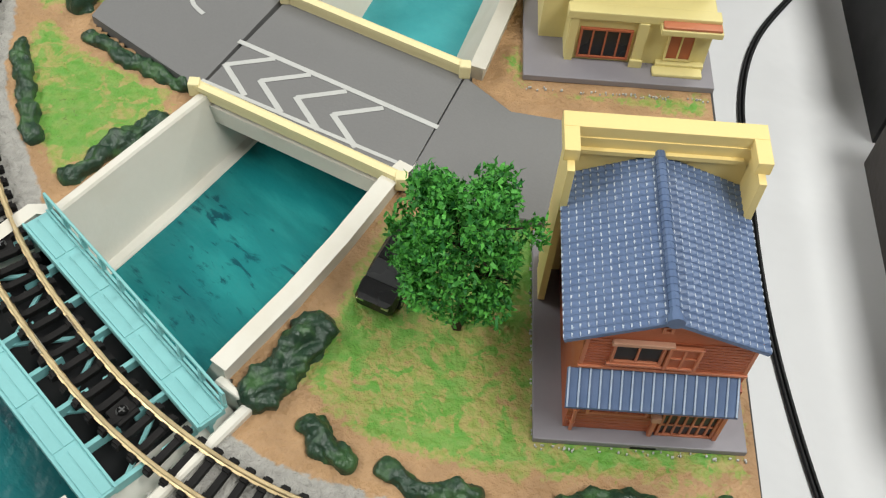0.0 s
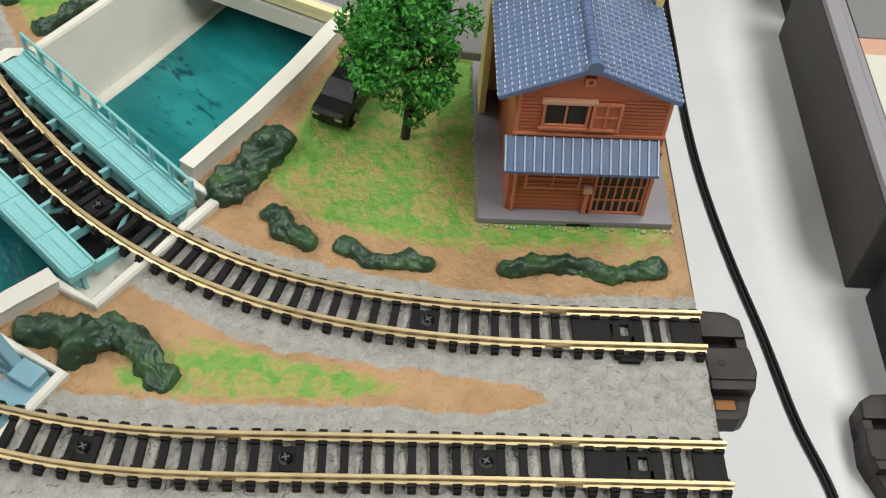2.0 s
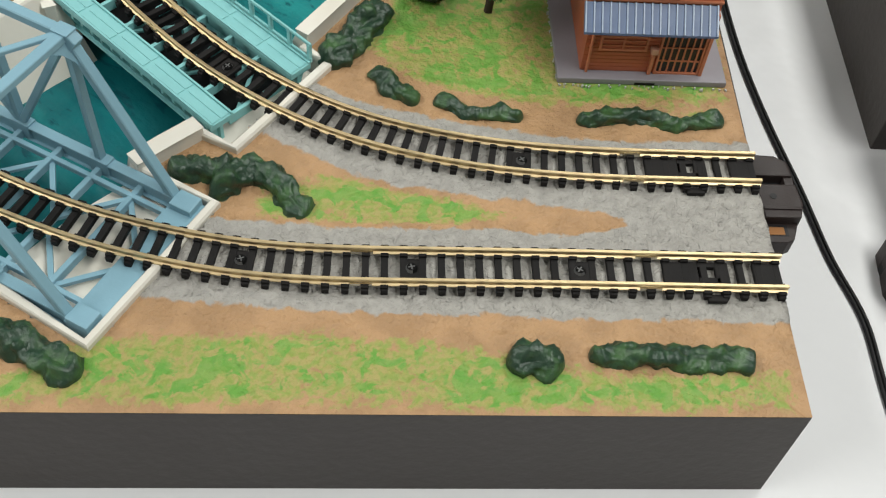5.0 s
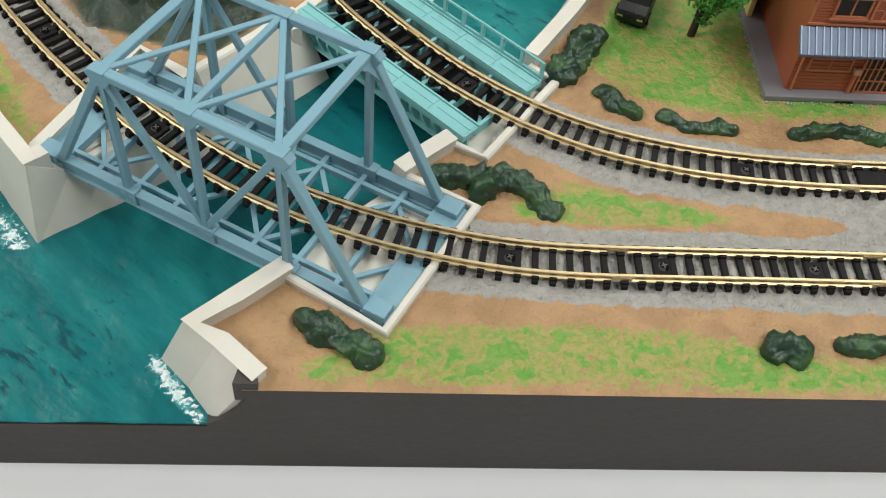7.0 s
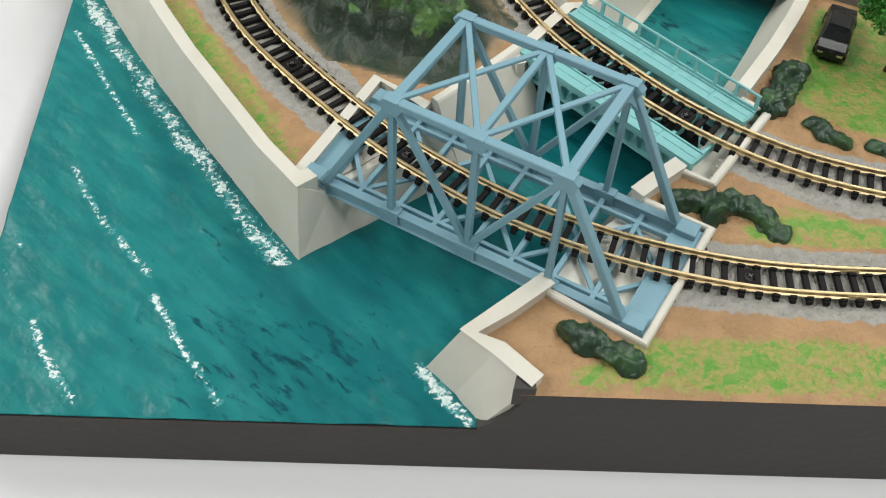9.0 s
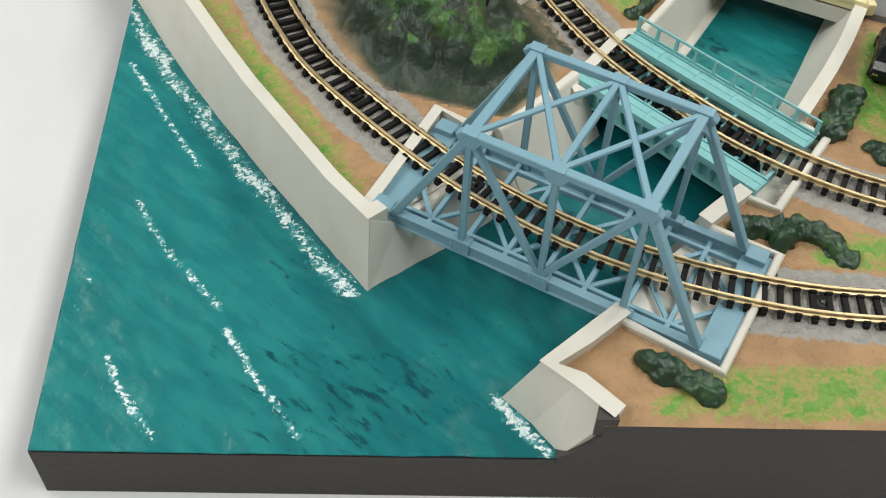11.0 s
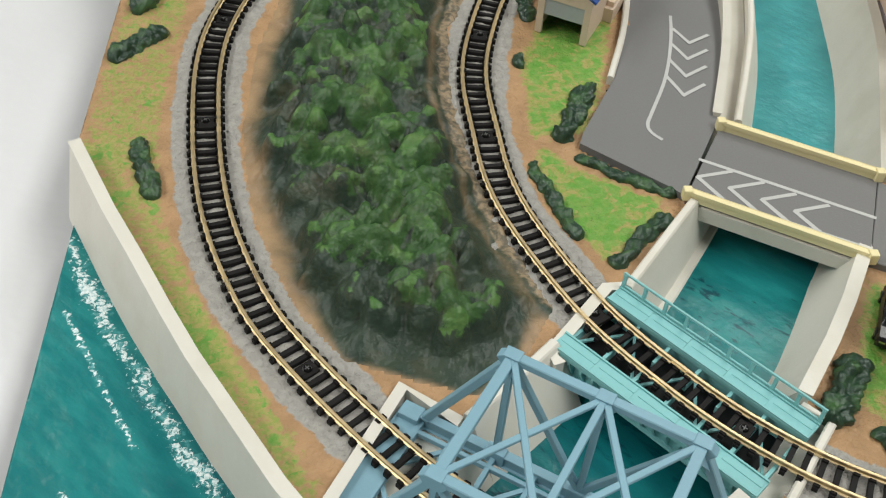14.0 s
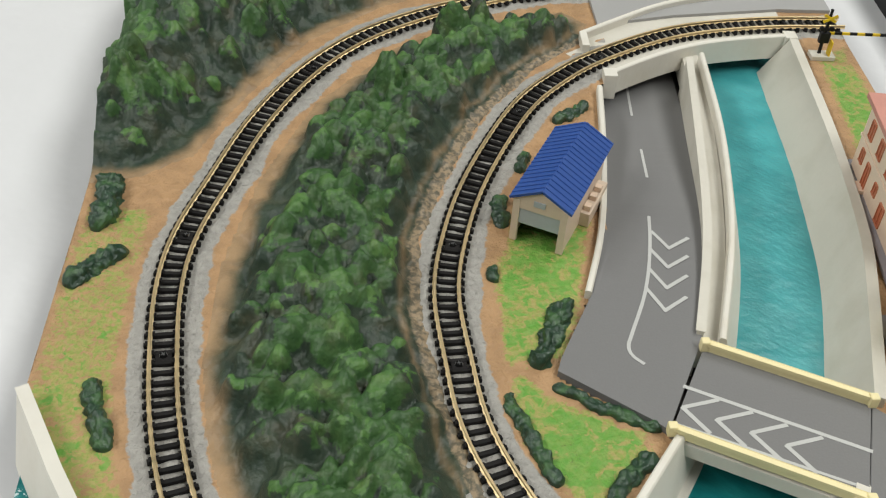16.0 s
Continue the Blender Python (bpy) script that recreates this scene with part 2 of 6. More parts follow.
M_TRUNK = surface("dark_brown_bark", (0.035, 0.022, 0.014), 0.8, vary=0.3, size=0.3, bump=0.5, bump_size=0.1)
M_SIGNALY = surface("signal_yellow_plastic", (0.80, 0.55, 0.02), 0.45)


def foliage_material(name, dark, light):
    m = bpy.data.materials.new(name)
    m.use_nodes = True
    t = m.node_tree
    b = t.nodes["Principled BSDF"]
    b.inputs["Roughness"].default_value = 0.6
    geo = t.nodes.new("ShaderNodeNewGeometry")
    ramp = t.nodes.new("ShaderNodeValToRGB")
    ramp.color_ramp.elements[0].color = (*dark, 1)
    ramp.color_ramp.elements[1].color = (*light, 1)
    t.links.new(geo.outputs["Random Per Island"], ramp.inputs[0])
    t.links.new(ramp.outputs[0], b.inputs["Base Color"])
    return m


M_LEAF = foliage_material("green_foam_foliage", (0.010, 0.13, 0.020), (0.11, 0.45, 0.055))


def layered(name, layers, rough=0.7, bumps=((0.12, 0.5),), spec=0.4):
    """Layers of paint, one over another: (colour, second colour, spot size in cm (negative: brush strokes), weight's name, threshold, softness)."""
    m = bpy.data.materials.new(name)
    m.use_nodes = True
    t = m.node_tree
    b = t.nodes["Principled BSDF"]
    b.inputs["Specular IOR Level"].default_value = spec
    at = t.nodes.new("ShaderNodeTexCoord")

    brush = t.nodes.new("ShaderNodeMapping")
    brush.vector_type = "TEXTURE"
    brush.inputs["Rotation"].default_value = (0, 0, radians(-42))
    brush.inputs["Scale"].default_value = (3.2, 1, 1)
    t.links.new(at.outputs["Object"], brush.inputs["Vector"])

    def noise_at(scale_cm, detail=4, distortion=0.0):
        stroke, scale_cm = scale_cm < 0, abs(scale_cm)
        n = t.nodes.new("ShaderNodeTexNoise")
        n.inputs["Scale"].default_value, n.inputs["Detail"].default_value = 100.0 / scale_cm, detail
        n.inputs["Distortion"].default_value = distortion
        n.inputs["Roughness"].default_value = 0.62 if distortion else 0.5
        t.links.new(brush.outputs[0] if stroke else at.outputs["Object"], n.inputs["Vector"])
        return n.outputs["Fac"]

    def mixed(fac, a, b_):
        mix = t.nodes.new("ShaderNodeMix")
        mix.data_type = "RGBA"
        t.links.new(fac, mix.inputs["Factor"])
        for key, v in (("A", a), ("B", b_)):
            if isinstance(v, tuple):
                mix.inputs[key].default_value = (*v, 1)
            else:
                t.links.new(v, mix.inputs[key])
        return mix.outputs["Result"]

    def step(value, lo, hi):
        n = t.nodes.new("ShaderNodeMapRange")
        n.interpolation_type = "SMOOTHSTEP"
        n.inputs["From Min"].default_value, n.inputs["From Max"].default_value = lo, hi
        t.links.new(value, n.inputs["Value"])
        return n.outputs[0]

    col = None
    for c1, c2, spot, weight, threshold, soft in layers:
        own = mixed(step(noise_at(spot * 0.7, 5), 0.38, 0.62), c1, c2)
        if col is None:
            col = own
            continue
        w = t.nodes.new("ShaderNodeAttribute")
        w.attribute_name = weight
        add = t.nodes.new("ShaderNodeMath")
        add.operation = "ADD"
        t.links.new(w.outputs["Fac"], add.inputs[0])
        t.links.new(noise_at(spot, 5, 0.6), add.inputs[1])
        col = mixed(step(add.outputs[0], threshold - soft, threshold + soft), col, own)
    t.links.new(col, b.inputs["Base Color"])
    normal = None
    for size, strength, *over in bumps:
        n = t.nodes.new("ShaderNodeBump")
        if over:
            w = t.nodes.new("ShaderNodeAttribute")
            w.attribute_name = over[0]
            t.links.new(w.outputs["Fac"], n.inputs["Strength"])
        n.inputs["Strength"].default_value, n.inputs["Distance"].default_value = strength, abs(size) * (0.5 if over else 0.7) * CM
        t.links.new(noise_at(size, 3 if over else 4, 0.8 if over else 0.0), n.inputs["Height"])
        if normal:
            t.links.new(normal, n.inputs["Normal"])
        normal = n.outputs[0]
    t.links.new(normal, b.inputs["Normal"])
    b.inputs["Roughness"].default_value = rough
    return m


M_GROUND = layered("painted_ground", [
    ((0.45, 0.272, 0.138), (0.37, 0.222, 0.112), 1.6, "", 0, 0),
    ((0.37, 0.32, 0.11), (0.25, 0.32, 0.07), 0.30, "grass", 1.0, 0.09),
    ((0.125, 0.315, 0.045), (0.20, 0.335, 0.07), 0.55, "grass", 1.17, 0.035),
    ((0.085, 0.15, 0.028), (0.13, 0.20, 0.04), 0.22, "grass", 1.42, 0.05),
    ((0.375, 0.36, 0.332), (0.325, 0.312, 0.288), 0.5, "ballast", 1.0, 0.10),
], rough=0.55, bumps=((0.45, 0.6), (0.16, 0.6), (0.27, 1.0, "ballast")))
# The pale second layer paints white highlights on the tiles' lower edges.
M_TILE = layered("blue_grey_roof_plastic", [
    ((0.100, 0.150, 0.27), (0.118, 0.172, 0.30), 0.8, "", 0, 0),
    ((0.66, 0.70, 0.78), (0.46, 0.54, 0.66), 0.12, "lip_glint", 0.98, 0.12),
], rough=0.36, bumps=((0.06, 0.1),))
M_WATER = layered("teal_water_resin", [
    ((0.004, 0.140, 0.155), (0.004, 0.112, 0.128), -1.2, "", 0, 0),
    ((0.016, 0.215, 0.215), (0.009, 0.172, 0.180), -0.8, "pale", 1.05, 0.28),
    ((0.001, 0.055, 0.074), (0.002, 0.080, 0.098), -0.30, "dash", 0.955, 0.07),
    ((0.060, 0.33, 0.35), (0.045, 0.28, 0.30), 2.2, "canal", 1.0, 0.3),
    ((0.035, 0.25, 0.26), (0.09, 0.34, 0.35), 0.30, "foam", 0.97, 0.08),
    ((0.84, 0.89, 0.89), (0.56, 0.72, 0.73), 0.17, "foam", 0.995, 0.045),
], rough=0.33, bumps=((1.6, 0.10), (-0.5, 0.13), (0.3, 0.11)), spec=0.32)
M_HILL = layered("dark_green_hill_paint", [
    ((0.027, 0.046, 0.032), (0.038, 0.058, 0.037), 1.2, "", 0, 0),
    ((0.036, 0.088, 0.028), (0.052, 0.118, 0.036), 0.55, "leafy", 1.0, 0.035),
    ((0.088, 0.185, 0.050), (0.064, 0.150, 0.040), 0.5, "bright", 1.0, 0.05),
    ((0.37, 0.245, 0.135), (0.29, 0.195, 0.11), 1.6, "soil", 1.0, 0.55),
    ((0.12, 0.105, 0.075), (0.31, 0.235, 0.15), 0.32, "rock", 1.0, 0.18),
], rough=0.44, bumps=((0.6, 0.42), (0.2, 0.16)), spec=0.35)
M_PLASTER = surface("off_white_room_paint", (0.48, 0.48, 0.47), 0.8, vary=0.02, size=60)
M_FLOOR = surface("grey_shop_floor", (0.30, 0.29, 0.28), 0.6, vary=0.05, size=50)
M_DIFFUSER = surface("white_lamp_housing", (0.85, 0.85, 0.85), 0.5)
M_SEAM = surface("pale_roof_seam", (0.40, 0.48, 0.60), 0.35, vary=0.25, size=0.3)
M_PAVE = surface("light_grey_pavement", (0.34, 0.335, 0.33), 0.65, vary=0.06, size=4, grain=0.05, grain_size=0.1)

# ---------------------------------------------------------------- plan, in centimetres
WATER, TABLE = -1.75, -4.1
OUTER = smooth_line([(0.2, 3.97), (-3, 3.97), (-6, 3.97), (-9.2, 3.95), (-11.4, 3.95), (-13.46, 4.08), (-15.4, 4.43), (-17.75, 5.1), (-20.75, 6.45), (-23.66, 8.43), (-25.6, 10.2), (-27.84, 12.62), (-29.55, 14.85), (-31.1, 18.1), (-32.0, 21.1), (-32.55, 24.1), (-32.95, 27.6), (-32.8, 30.8), (-31.9, 34.6), (-30.6, 39.4), (-28.5, 44.1), (-25.66, 47.78), (-21.4, 50.9), (-16, 53.4), (-9, 55)])
INNER = smooth_line([(0.2, 7.47), (-2, 7.47), (-4, 7.48), (-6.32, 7.62), (-8.36, 7.93), (-10.46, 8.5), (-12.45, 9.42), (-14.48, 10.8), (-16.35, 12.55), (-18.59, 15.2), (-20.57, 18.8), (-21.5, 21.4), (-21.9, 24.1), (-22.25, 27.6), (-21.9, 30.8), (-20.75, 35.2), (-18.38, 40.75), (-16.3, 43.7), (-13.65, 46.25), (-9.08, 49.1), (-4, 50.5), (0.9, 50.95)])
SEA_TOP = [(-37.08, 22.1), (-36.6, 21.25), (-35.15, 18.66), (-33.8, 16.48), (-32.53, 14.34), (-31.37, 12.48), (-30.33, 11.0), (-28.34, 8.16), (-26.95, 6.5)]
SEA_FOOT = [(-37.3, 20.9), (-36.9, 20.1), (-35.35, 17.4), (-34.0, 15.25), (-32.78, 13.4), (-31.7, 11.9), (-30.75, 10.55), (-28.85, 8.0), (-27.0, 5.6)]
LAND_RIGHT = [(-20.3, -0.6), (0.4, -0.6), (0.6, 19.0), (-8.3, 19.0), (-9.0, 18.0), (-12.4, 12.2), (-11.7, 11.3), (-14.2, 8.05), (-15.2, 8.5), (-16.6, 7.35), (-14.3, 5.95), (-16.9, 1.6), (-19.75, 3.4), (-22.0, 1.75), (-20.5, 0.4)]
LAND_LEFT = [(-38.2, 22.1), (-36.85, 21.85), (-35.05, 18.75), (-33.65, 16.5), (-32.4, 14.4), (-30.2, 11.05), (-28.2, 8.25), (-26.95, 6.9), (-27.1, 7.7), (-24.95, 12.1), (-22.9, 10.9), (-20.0, 13.6), (-18.1, 16.4), (-17.1, 16.7), (-14.4, 20.8), (-14.8, 21.4), (-18.2, 23.6), (-18.0, 24.5), (-16.4, 28.2), (-15.3, 32.1), (-14.5, 38.0), (-14.0, 43.4), (-13.4, 44.6), (-12.9, 48.4), (-13.0, 60), (-38.8, 60)]
LAND_BACK = [(-7.0, 22.3), (-6.6, 20.9), (-4.05, 20.2), (0.6, 20.2), (1.1, 49), (1.2, 60), (-2.3, 60), (-2.3, 48.5), (-3.05, 39.5), (-3.9, 32.5), (-4.65, 29.0), (-6.4, 23.2)]


def left_edge(y):
    return np.where(y < 22, -36.1 - y * (0.94 / 22), -37.04 - (y - 22) * (1.33 / 38))


def front_edge(x):
    return 0.03 - (0.15 - x) * 0.0066


def right_edge(y):
    return np.where(y < 19, 0.15 + y * (0.15 / 19), 0.3 + (y - 19) * (0.6 / 41))


# ---------------------------------------------------------------- table and room
def build_room():
    part("table_top", boxed(-130, 120, -90, 190, TABLE - 3, TABLE, 0.3), M_TABLE, None, "large white shop table under the dioramas", kind="structure")
    # Room shell out of view, added for bounced light and reflections.
    part("floor", boxed(-330, 300, -300, 330, -84, -76), M_FLOOR, None, "unseen grey shop floor, added for bounced light", kind="structure")
    part("ceiling", boxed(-330, 300, -300, 330, 198, 204), M_PLASTER, None, "unseen white shop ceiling, added for bounced light", kind="structure")
    for name, a in (("wall_west", (-338, -330, -300, 330)), ("wall_east", (300, 308, -300, 330)), ("wall_south", (-338, 308, -308, -300)), ("wall_north", (-338, 308, 330, 338))):
        part(name, boxed(*a, -84, 204), M_PLASTER, None, "unseen plain off-white shop wall, added for bounced light", kind="structure")


build_room()


# ---------------------------------------------------------------- board
def build_board():
    t = thing("diorama_board", 0, 0, TABLE, label="dark brown painted board that carries the railway diorama", category="board")
    z = -TABLE
    low = [(-36.1, -0.21), (0.15, 0.03), (0.3, 19), (0.9, 60), (-38.37, 60), (-37.04, 22)]
    part("bed", prismed(low, 0.0, z + WATER - 0.35), M_BOARD, t)
    bm = bmesh.new()
    front = [(-21.45, WATER - 0.36), (0.15, WATER - 0.36), (0.15, -0.03), (-20.25, -0.03), (-20.35, -0.5), (-20.6, -1.0), (-21.0, -1.45), (-21.45, WATER)]
    a = [bm.verts.new((x, front_edge(x), h + z)) for x, h in front]
    b = [bm.verts.new((x, front_edge(x) + 0.35, h + z)) for x, h in front]
    bm.faces.new(a)
    bm.faces.new(b[::-1])
    for i in range(len(a)):
        j = (i + 1) % len(a)
        bm.faces.new((a[i], b[i], b[j], a[j]))
    bmesh.ops.recalc_face_normals(bm, faces=bm.faces)
    part("front_panel", bm, M_BOARD, t)
    part("front_panel", prismed([(-36.1, -0.21), (-21.46, -0.11), (-21.46, 0.2), (-36.1, 0.1)], z + WATER - 0.36, z + WATER - 0.13), M_BOARD, t)
    part("side_panel", prismed([(-36.11, 0.1), (-35.75, 0.11), (-36.69, 22.2), (-37.05, 22.2)], z + WATER - 0.36, z + WATER - 0.13), M_BOARD, t)
    part("side_panel", prismed([(-0.1, 0.36), (0.15, 0.36), (0.9, 60), (0.6, 60)], z + WATER - 0.36, z - 0.03), M_BOARD, t)
    part("side_panel", prismed([(-37.05, 22.2), (-36.69, 22.2), (-38.07, 60), (-38.37, 60)], z + WATER - 0.36, z - 0.03), M_BOARD, t)


build_board()


# ---------------------------------------------------------------- ground
GRASS = [
    ([(-10.4, 13.3), (-11.0, 12.2), (-9.3, 10.6), (-5.2, 9.8), (0.1, 10.2), (0.1, 17.4), (-5, 17.4), (-9.0, 17.4)], 1.06),
    ([(-13.4, 6.9), (-11.0, 7.3), (-7.6, 6.5), (-5.9, 5.8), (-9, 5.2), (-13.6, 5.3)], 0.98),
    ([(-19.0, 0.9), (-17.0, 2.0), (-13.0, 2.3), (-8.5, 2.1), (-4.4, 1.2), (0.1, 1.6), (0.1, 0.0), (-19.2, 0.0)], 1.0),
    ([(-1.2, 9.2), (0.1, 9.9), (0.1, 11), (-5, 10.7), (-5, 10.2)], 0.7),
    ([(-27.3, 7.7), (-26.9, 8.6), (-28.4, 11.3), (-31.0, 15.4), (-32.9, 18.8), (-33.7, 21), (-36.9, 21), (-33.8, 16.4), (-30.3, 10.9), (-28.2, 8.2)], 0.9),
    ([(-33.2, 19.5), (-33.9, 23), (-34.2, 26), (-34.3, 33), (-37.4, 33), (-37.2, 22.2), (-36.2, 20)], 0.8),
    ([(-17.9, 17.6), (-15.2, 20.2), (-15.4, 21.2), (-18.6, 22.9), (-19.9, 24.6), (-19.6, 29), (-18, 31), (-16.4, 31), (-16.8, 28), (-18.6, 24.6), (-20.3, 23.6), (-19.9, 20.5)], 1.05),
    ([(-20.4, 24), (-17.6, 24.6), (-16.3, 30), (-15.4, 34), (-19.2, 33.5), (-20.3, 29)], 1.1),
    ([(-5.5, 22.2), (0.3, 21.5), (0.3, 22.6), (-5.0, 22.3), (-5.4, 24.5), (-6.0, 23.6)], 1.05),
    ([(-2.2, 38), (0.5, 38), (0.6, 49), (-1.6, 48)], 1.0),
    ([(-16.5, 38), (-15.2, 34), (-14.9, 41.5), (-15.6, 42)], 0.6),
]


def build_ground():
    step = 0.2
    xs, ys = np.arange(-38.8, 1.4, step), np.arange(-0.4, 60.1, step)
    X, Y = np.meshgrid(xs, ys, indexing="ij")
    cx, cy = X[:-1, :-1] + step / 2, Y[:-1, :-1] + step / 2
    d_track = np.minimum(edge_distance(OUTER[::3].tolist(), X, Y, False), edge_distance(INNER[::3].tolist(), X, Y, False))
    width = 1.28 + 0.18 * value_noise(X, Y, 2.5, 3)
    ballast = np.clip(0.5 + (width - d_track) / 0.5, 0, 1)
    wedge = np.clip(0.5 + (X + 3.4 + 2.6 * np.abs(Y - 5.68)) / 0.7, 0, 1) * (Y > 3.9) * (Y < 7.5) * (X > -9.5)
    ballast = np.maximum(ballast, wedge)
    grass = np.zeros_like(X)
    for poly, most in GRASS:
        d = np.where(inside(poly, X, Y), 1, -1) * edge_distance(poly, X, Y)
        grass = np.maximum(grass, most * np.clip(0.5 + d / 0.9, 0, 1))
    grass = np.clip(grass, 0, 1.1) * 0.66 + 0.10 * value_noise(X, Y, 2.2, 14) * (grass > 0.05)
    grass = grass * (1 - ballast)
    z = 0.022 * value_noise(X, Y, 1.6, 5) + 0.01 * value_noise(X, Y, 0.5, 6) * 1
    z = z * np.clip(Y / 0.6, 0, 1) * np.clip((0.15 - X) / 0.6, 0, 1) + 0.05 * ballast + 0.07 * ballast * value_noise(X, Y, 0.42, 8, 2)
    for name, poly, label in (("ground_front", LAND_RIGHT, "tan earth with green painted grass beside the tracks"), ("ground_left", LAND_LEFT, "tan earth and green grass round the curved tracks"), ("ground_back", LAND_BACK, "grassy building plot behind the canal")):
        keep = inside(poly, cx, cy)
        sheet(name, xs, ys, keep, z, M_GROUND, label=label, weights={"grass": grass, "ballast": ballast}, kind="structure", limits=(left_edge, right_edge))


build_ground()


def build_water():
    step = 0.13
    xs, ys = np.arange(-38.0, -2.0, step), np.arange(-0.39, 56, step)
    X, Y = np.meshgrid(xs, ys, indexing="ij")
    cx, cy = X[:-1, :-1] + step / 2, Y[:-1, :-1] + step / 2
    sea = [(-37.6, -0.6), (-20.3, -0.6), (-19, 4), (-8.0, 19.5), (-6.3, 23.5), (-4.5, 30), (-2.6, 40), (-2.2, 56), (-8.6, 56), (-8.7, 41), (-10.2, 31), (-12.2, 26), (-14.2, 21), (-18.6, 15.5), (-22.9, 10.8), (-26.6, 7.0), (-30.0, 10.7), (-33.4, 16.0), (-37.9, 22.4), (-37.9, 20.5)]
    keep = inside(sea, cx, cy)
    foam = np.zeros_like(X)
    coast = SEA_FOOT
    d = edge_distance(coast, X, Y, False)
    band = np.clip(1.1 - np.abs(d - 0.45 - 0.15 * value_noise(X, Y, 1.5, 4)) / 0.82, 0, 1)
    foam = np.maximum(foam, 0.51 * band * (Y > 5.4) * (X < -27.1))
    for line, w in (([(-36.3, 16.2), (-34.6, 13.4), (-33.0, 10.9)], 0.18), ([(-34.8, 9.2), (-33.4, 7.0), (-31.5, 4.85)], 0.2), ([(-31.25, 4.1), (-30.3, 2.6), (-28.7, 0.4)], 0.2), ([(-34.6, 3.0), (-33.9, 1.7), (-32.7, 0.2)], 0.2), ([(-36.0, 6.4), (-35.6, 5.7)], 0.1), ([(-35.9, 4.8), (-35.5, 4.3)], 0.08)):
        e = edge_distance(line, X, Y, False)
        foam = np.maximum(foam, 0.535 * np.clip(1 - e / (2.2 * w), 0, 1))
    e = edge_distance([(-23.1, 1.8), (-22.5, 1.0), (-21.7, 0.1)], X, Y, False)
    foam = np.maximum(foam, 0.52 * np.clip(1.15 - e / 0.55, 0, 1) * (X < -21.2))
    a, b = X * -0.55 + Y * 0.83, X * 0.83 + Y * 0.55
    pale = 0.45 + 0.22 * value_noise(a / 5, b, 0.7, 15) + 0.25 * value_noise(X * 0.8 + Y * 0.5, Y * 0.6 - X * 0.4, 5, 12) + 0.5 * np.clip((-26 - X + (4 - Y) * 0.4) / 8, 0, 1) + 0.6 * (Y > 24)
    pale -= 0.25 * np.clip(1 - edge_distance([(-18, 10), (-11, 18), (-8, 24)], X, Y, False) / 5, 0, 1) * 0.6
    pale += 0.4 * np.clip((Y - 12.5) / 3, 0, 1)
    z = WATER + 0.02 * value_noise(X * 0.9 + Y * 0.5, Y * 0.35 - X * 0.2, 1.2, 2) + 0.05 * np.clip(foam - 0.3, 0, 1) * value_noise(X, Y, 0.4, 9)
    foam = foam * (1 + 0.09 * value_noise(X, Y, 0.9, 31, 2))
    u, v = X * 0.94 + Y * 0.34, Y * 0.94 - X * 0.34
    streak = value_noise(u / 3.0, v, 0.27, 33, 2)
    patch = np.clip(0.4 + 0.9 * value_noise(X, Y, 4.0, 34, 2), 0, 1)
    dash = 0.21 + 0.2 * patch + 0.06 * streak - 0.2 * np.clip((-27 - X + (4 - Y) * 0.4) / 8, 0, 1)
    canal = np.clip((Y - 23.5) / 3, 0, 0.8)
    swell = np.clip((13 - Y) / 5, 0.15, 1)
    z += 0.02 * value_noise(a / 4, b, 0.6, 16) * swell - 0.03 + 0.022 * value_noise(u / 2.5, v, 0.5, 35, 2) * swell
    sheet("water", xs, ys, keep, z, M_WATER, label="teal resin sea and river with white painted wave crests", weights={"foam": foam, "pale": pale, "dash": dash, "canal": canal}, kind="structure", limits=(left_edge, right_edge))


build_water()


# ---------------------------------------------------------------- walls, piers, banks
def wall_piece(name, bm, material=None, label=""):
    return part(name, bm, material or M_WHITE, None, label or "white painted concrete wall", kind="structure")


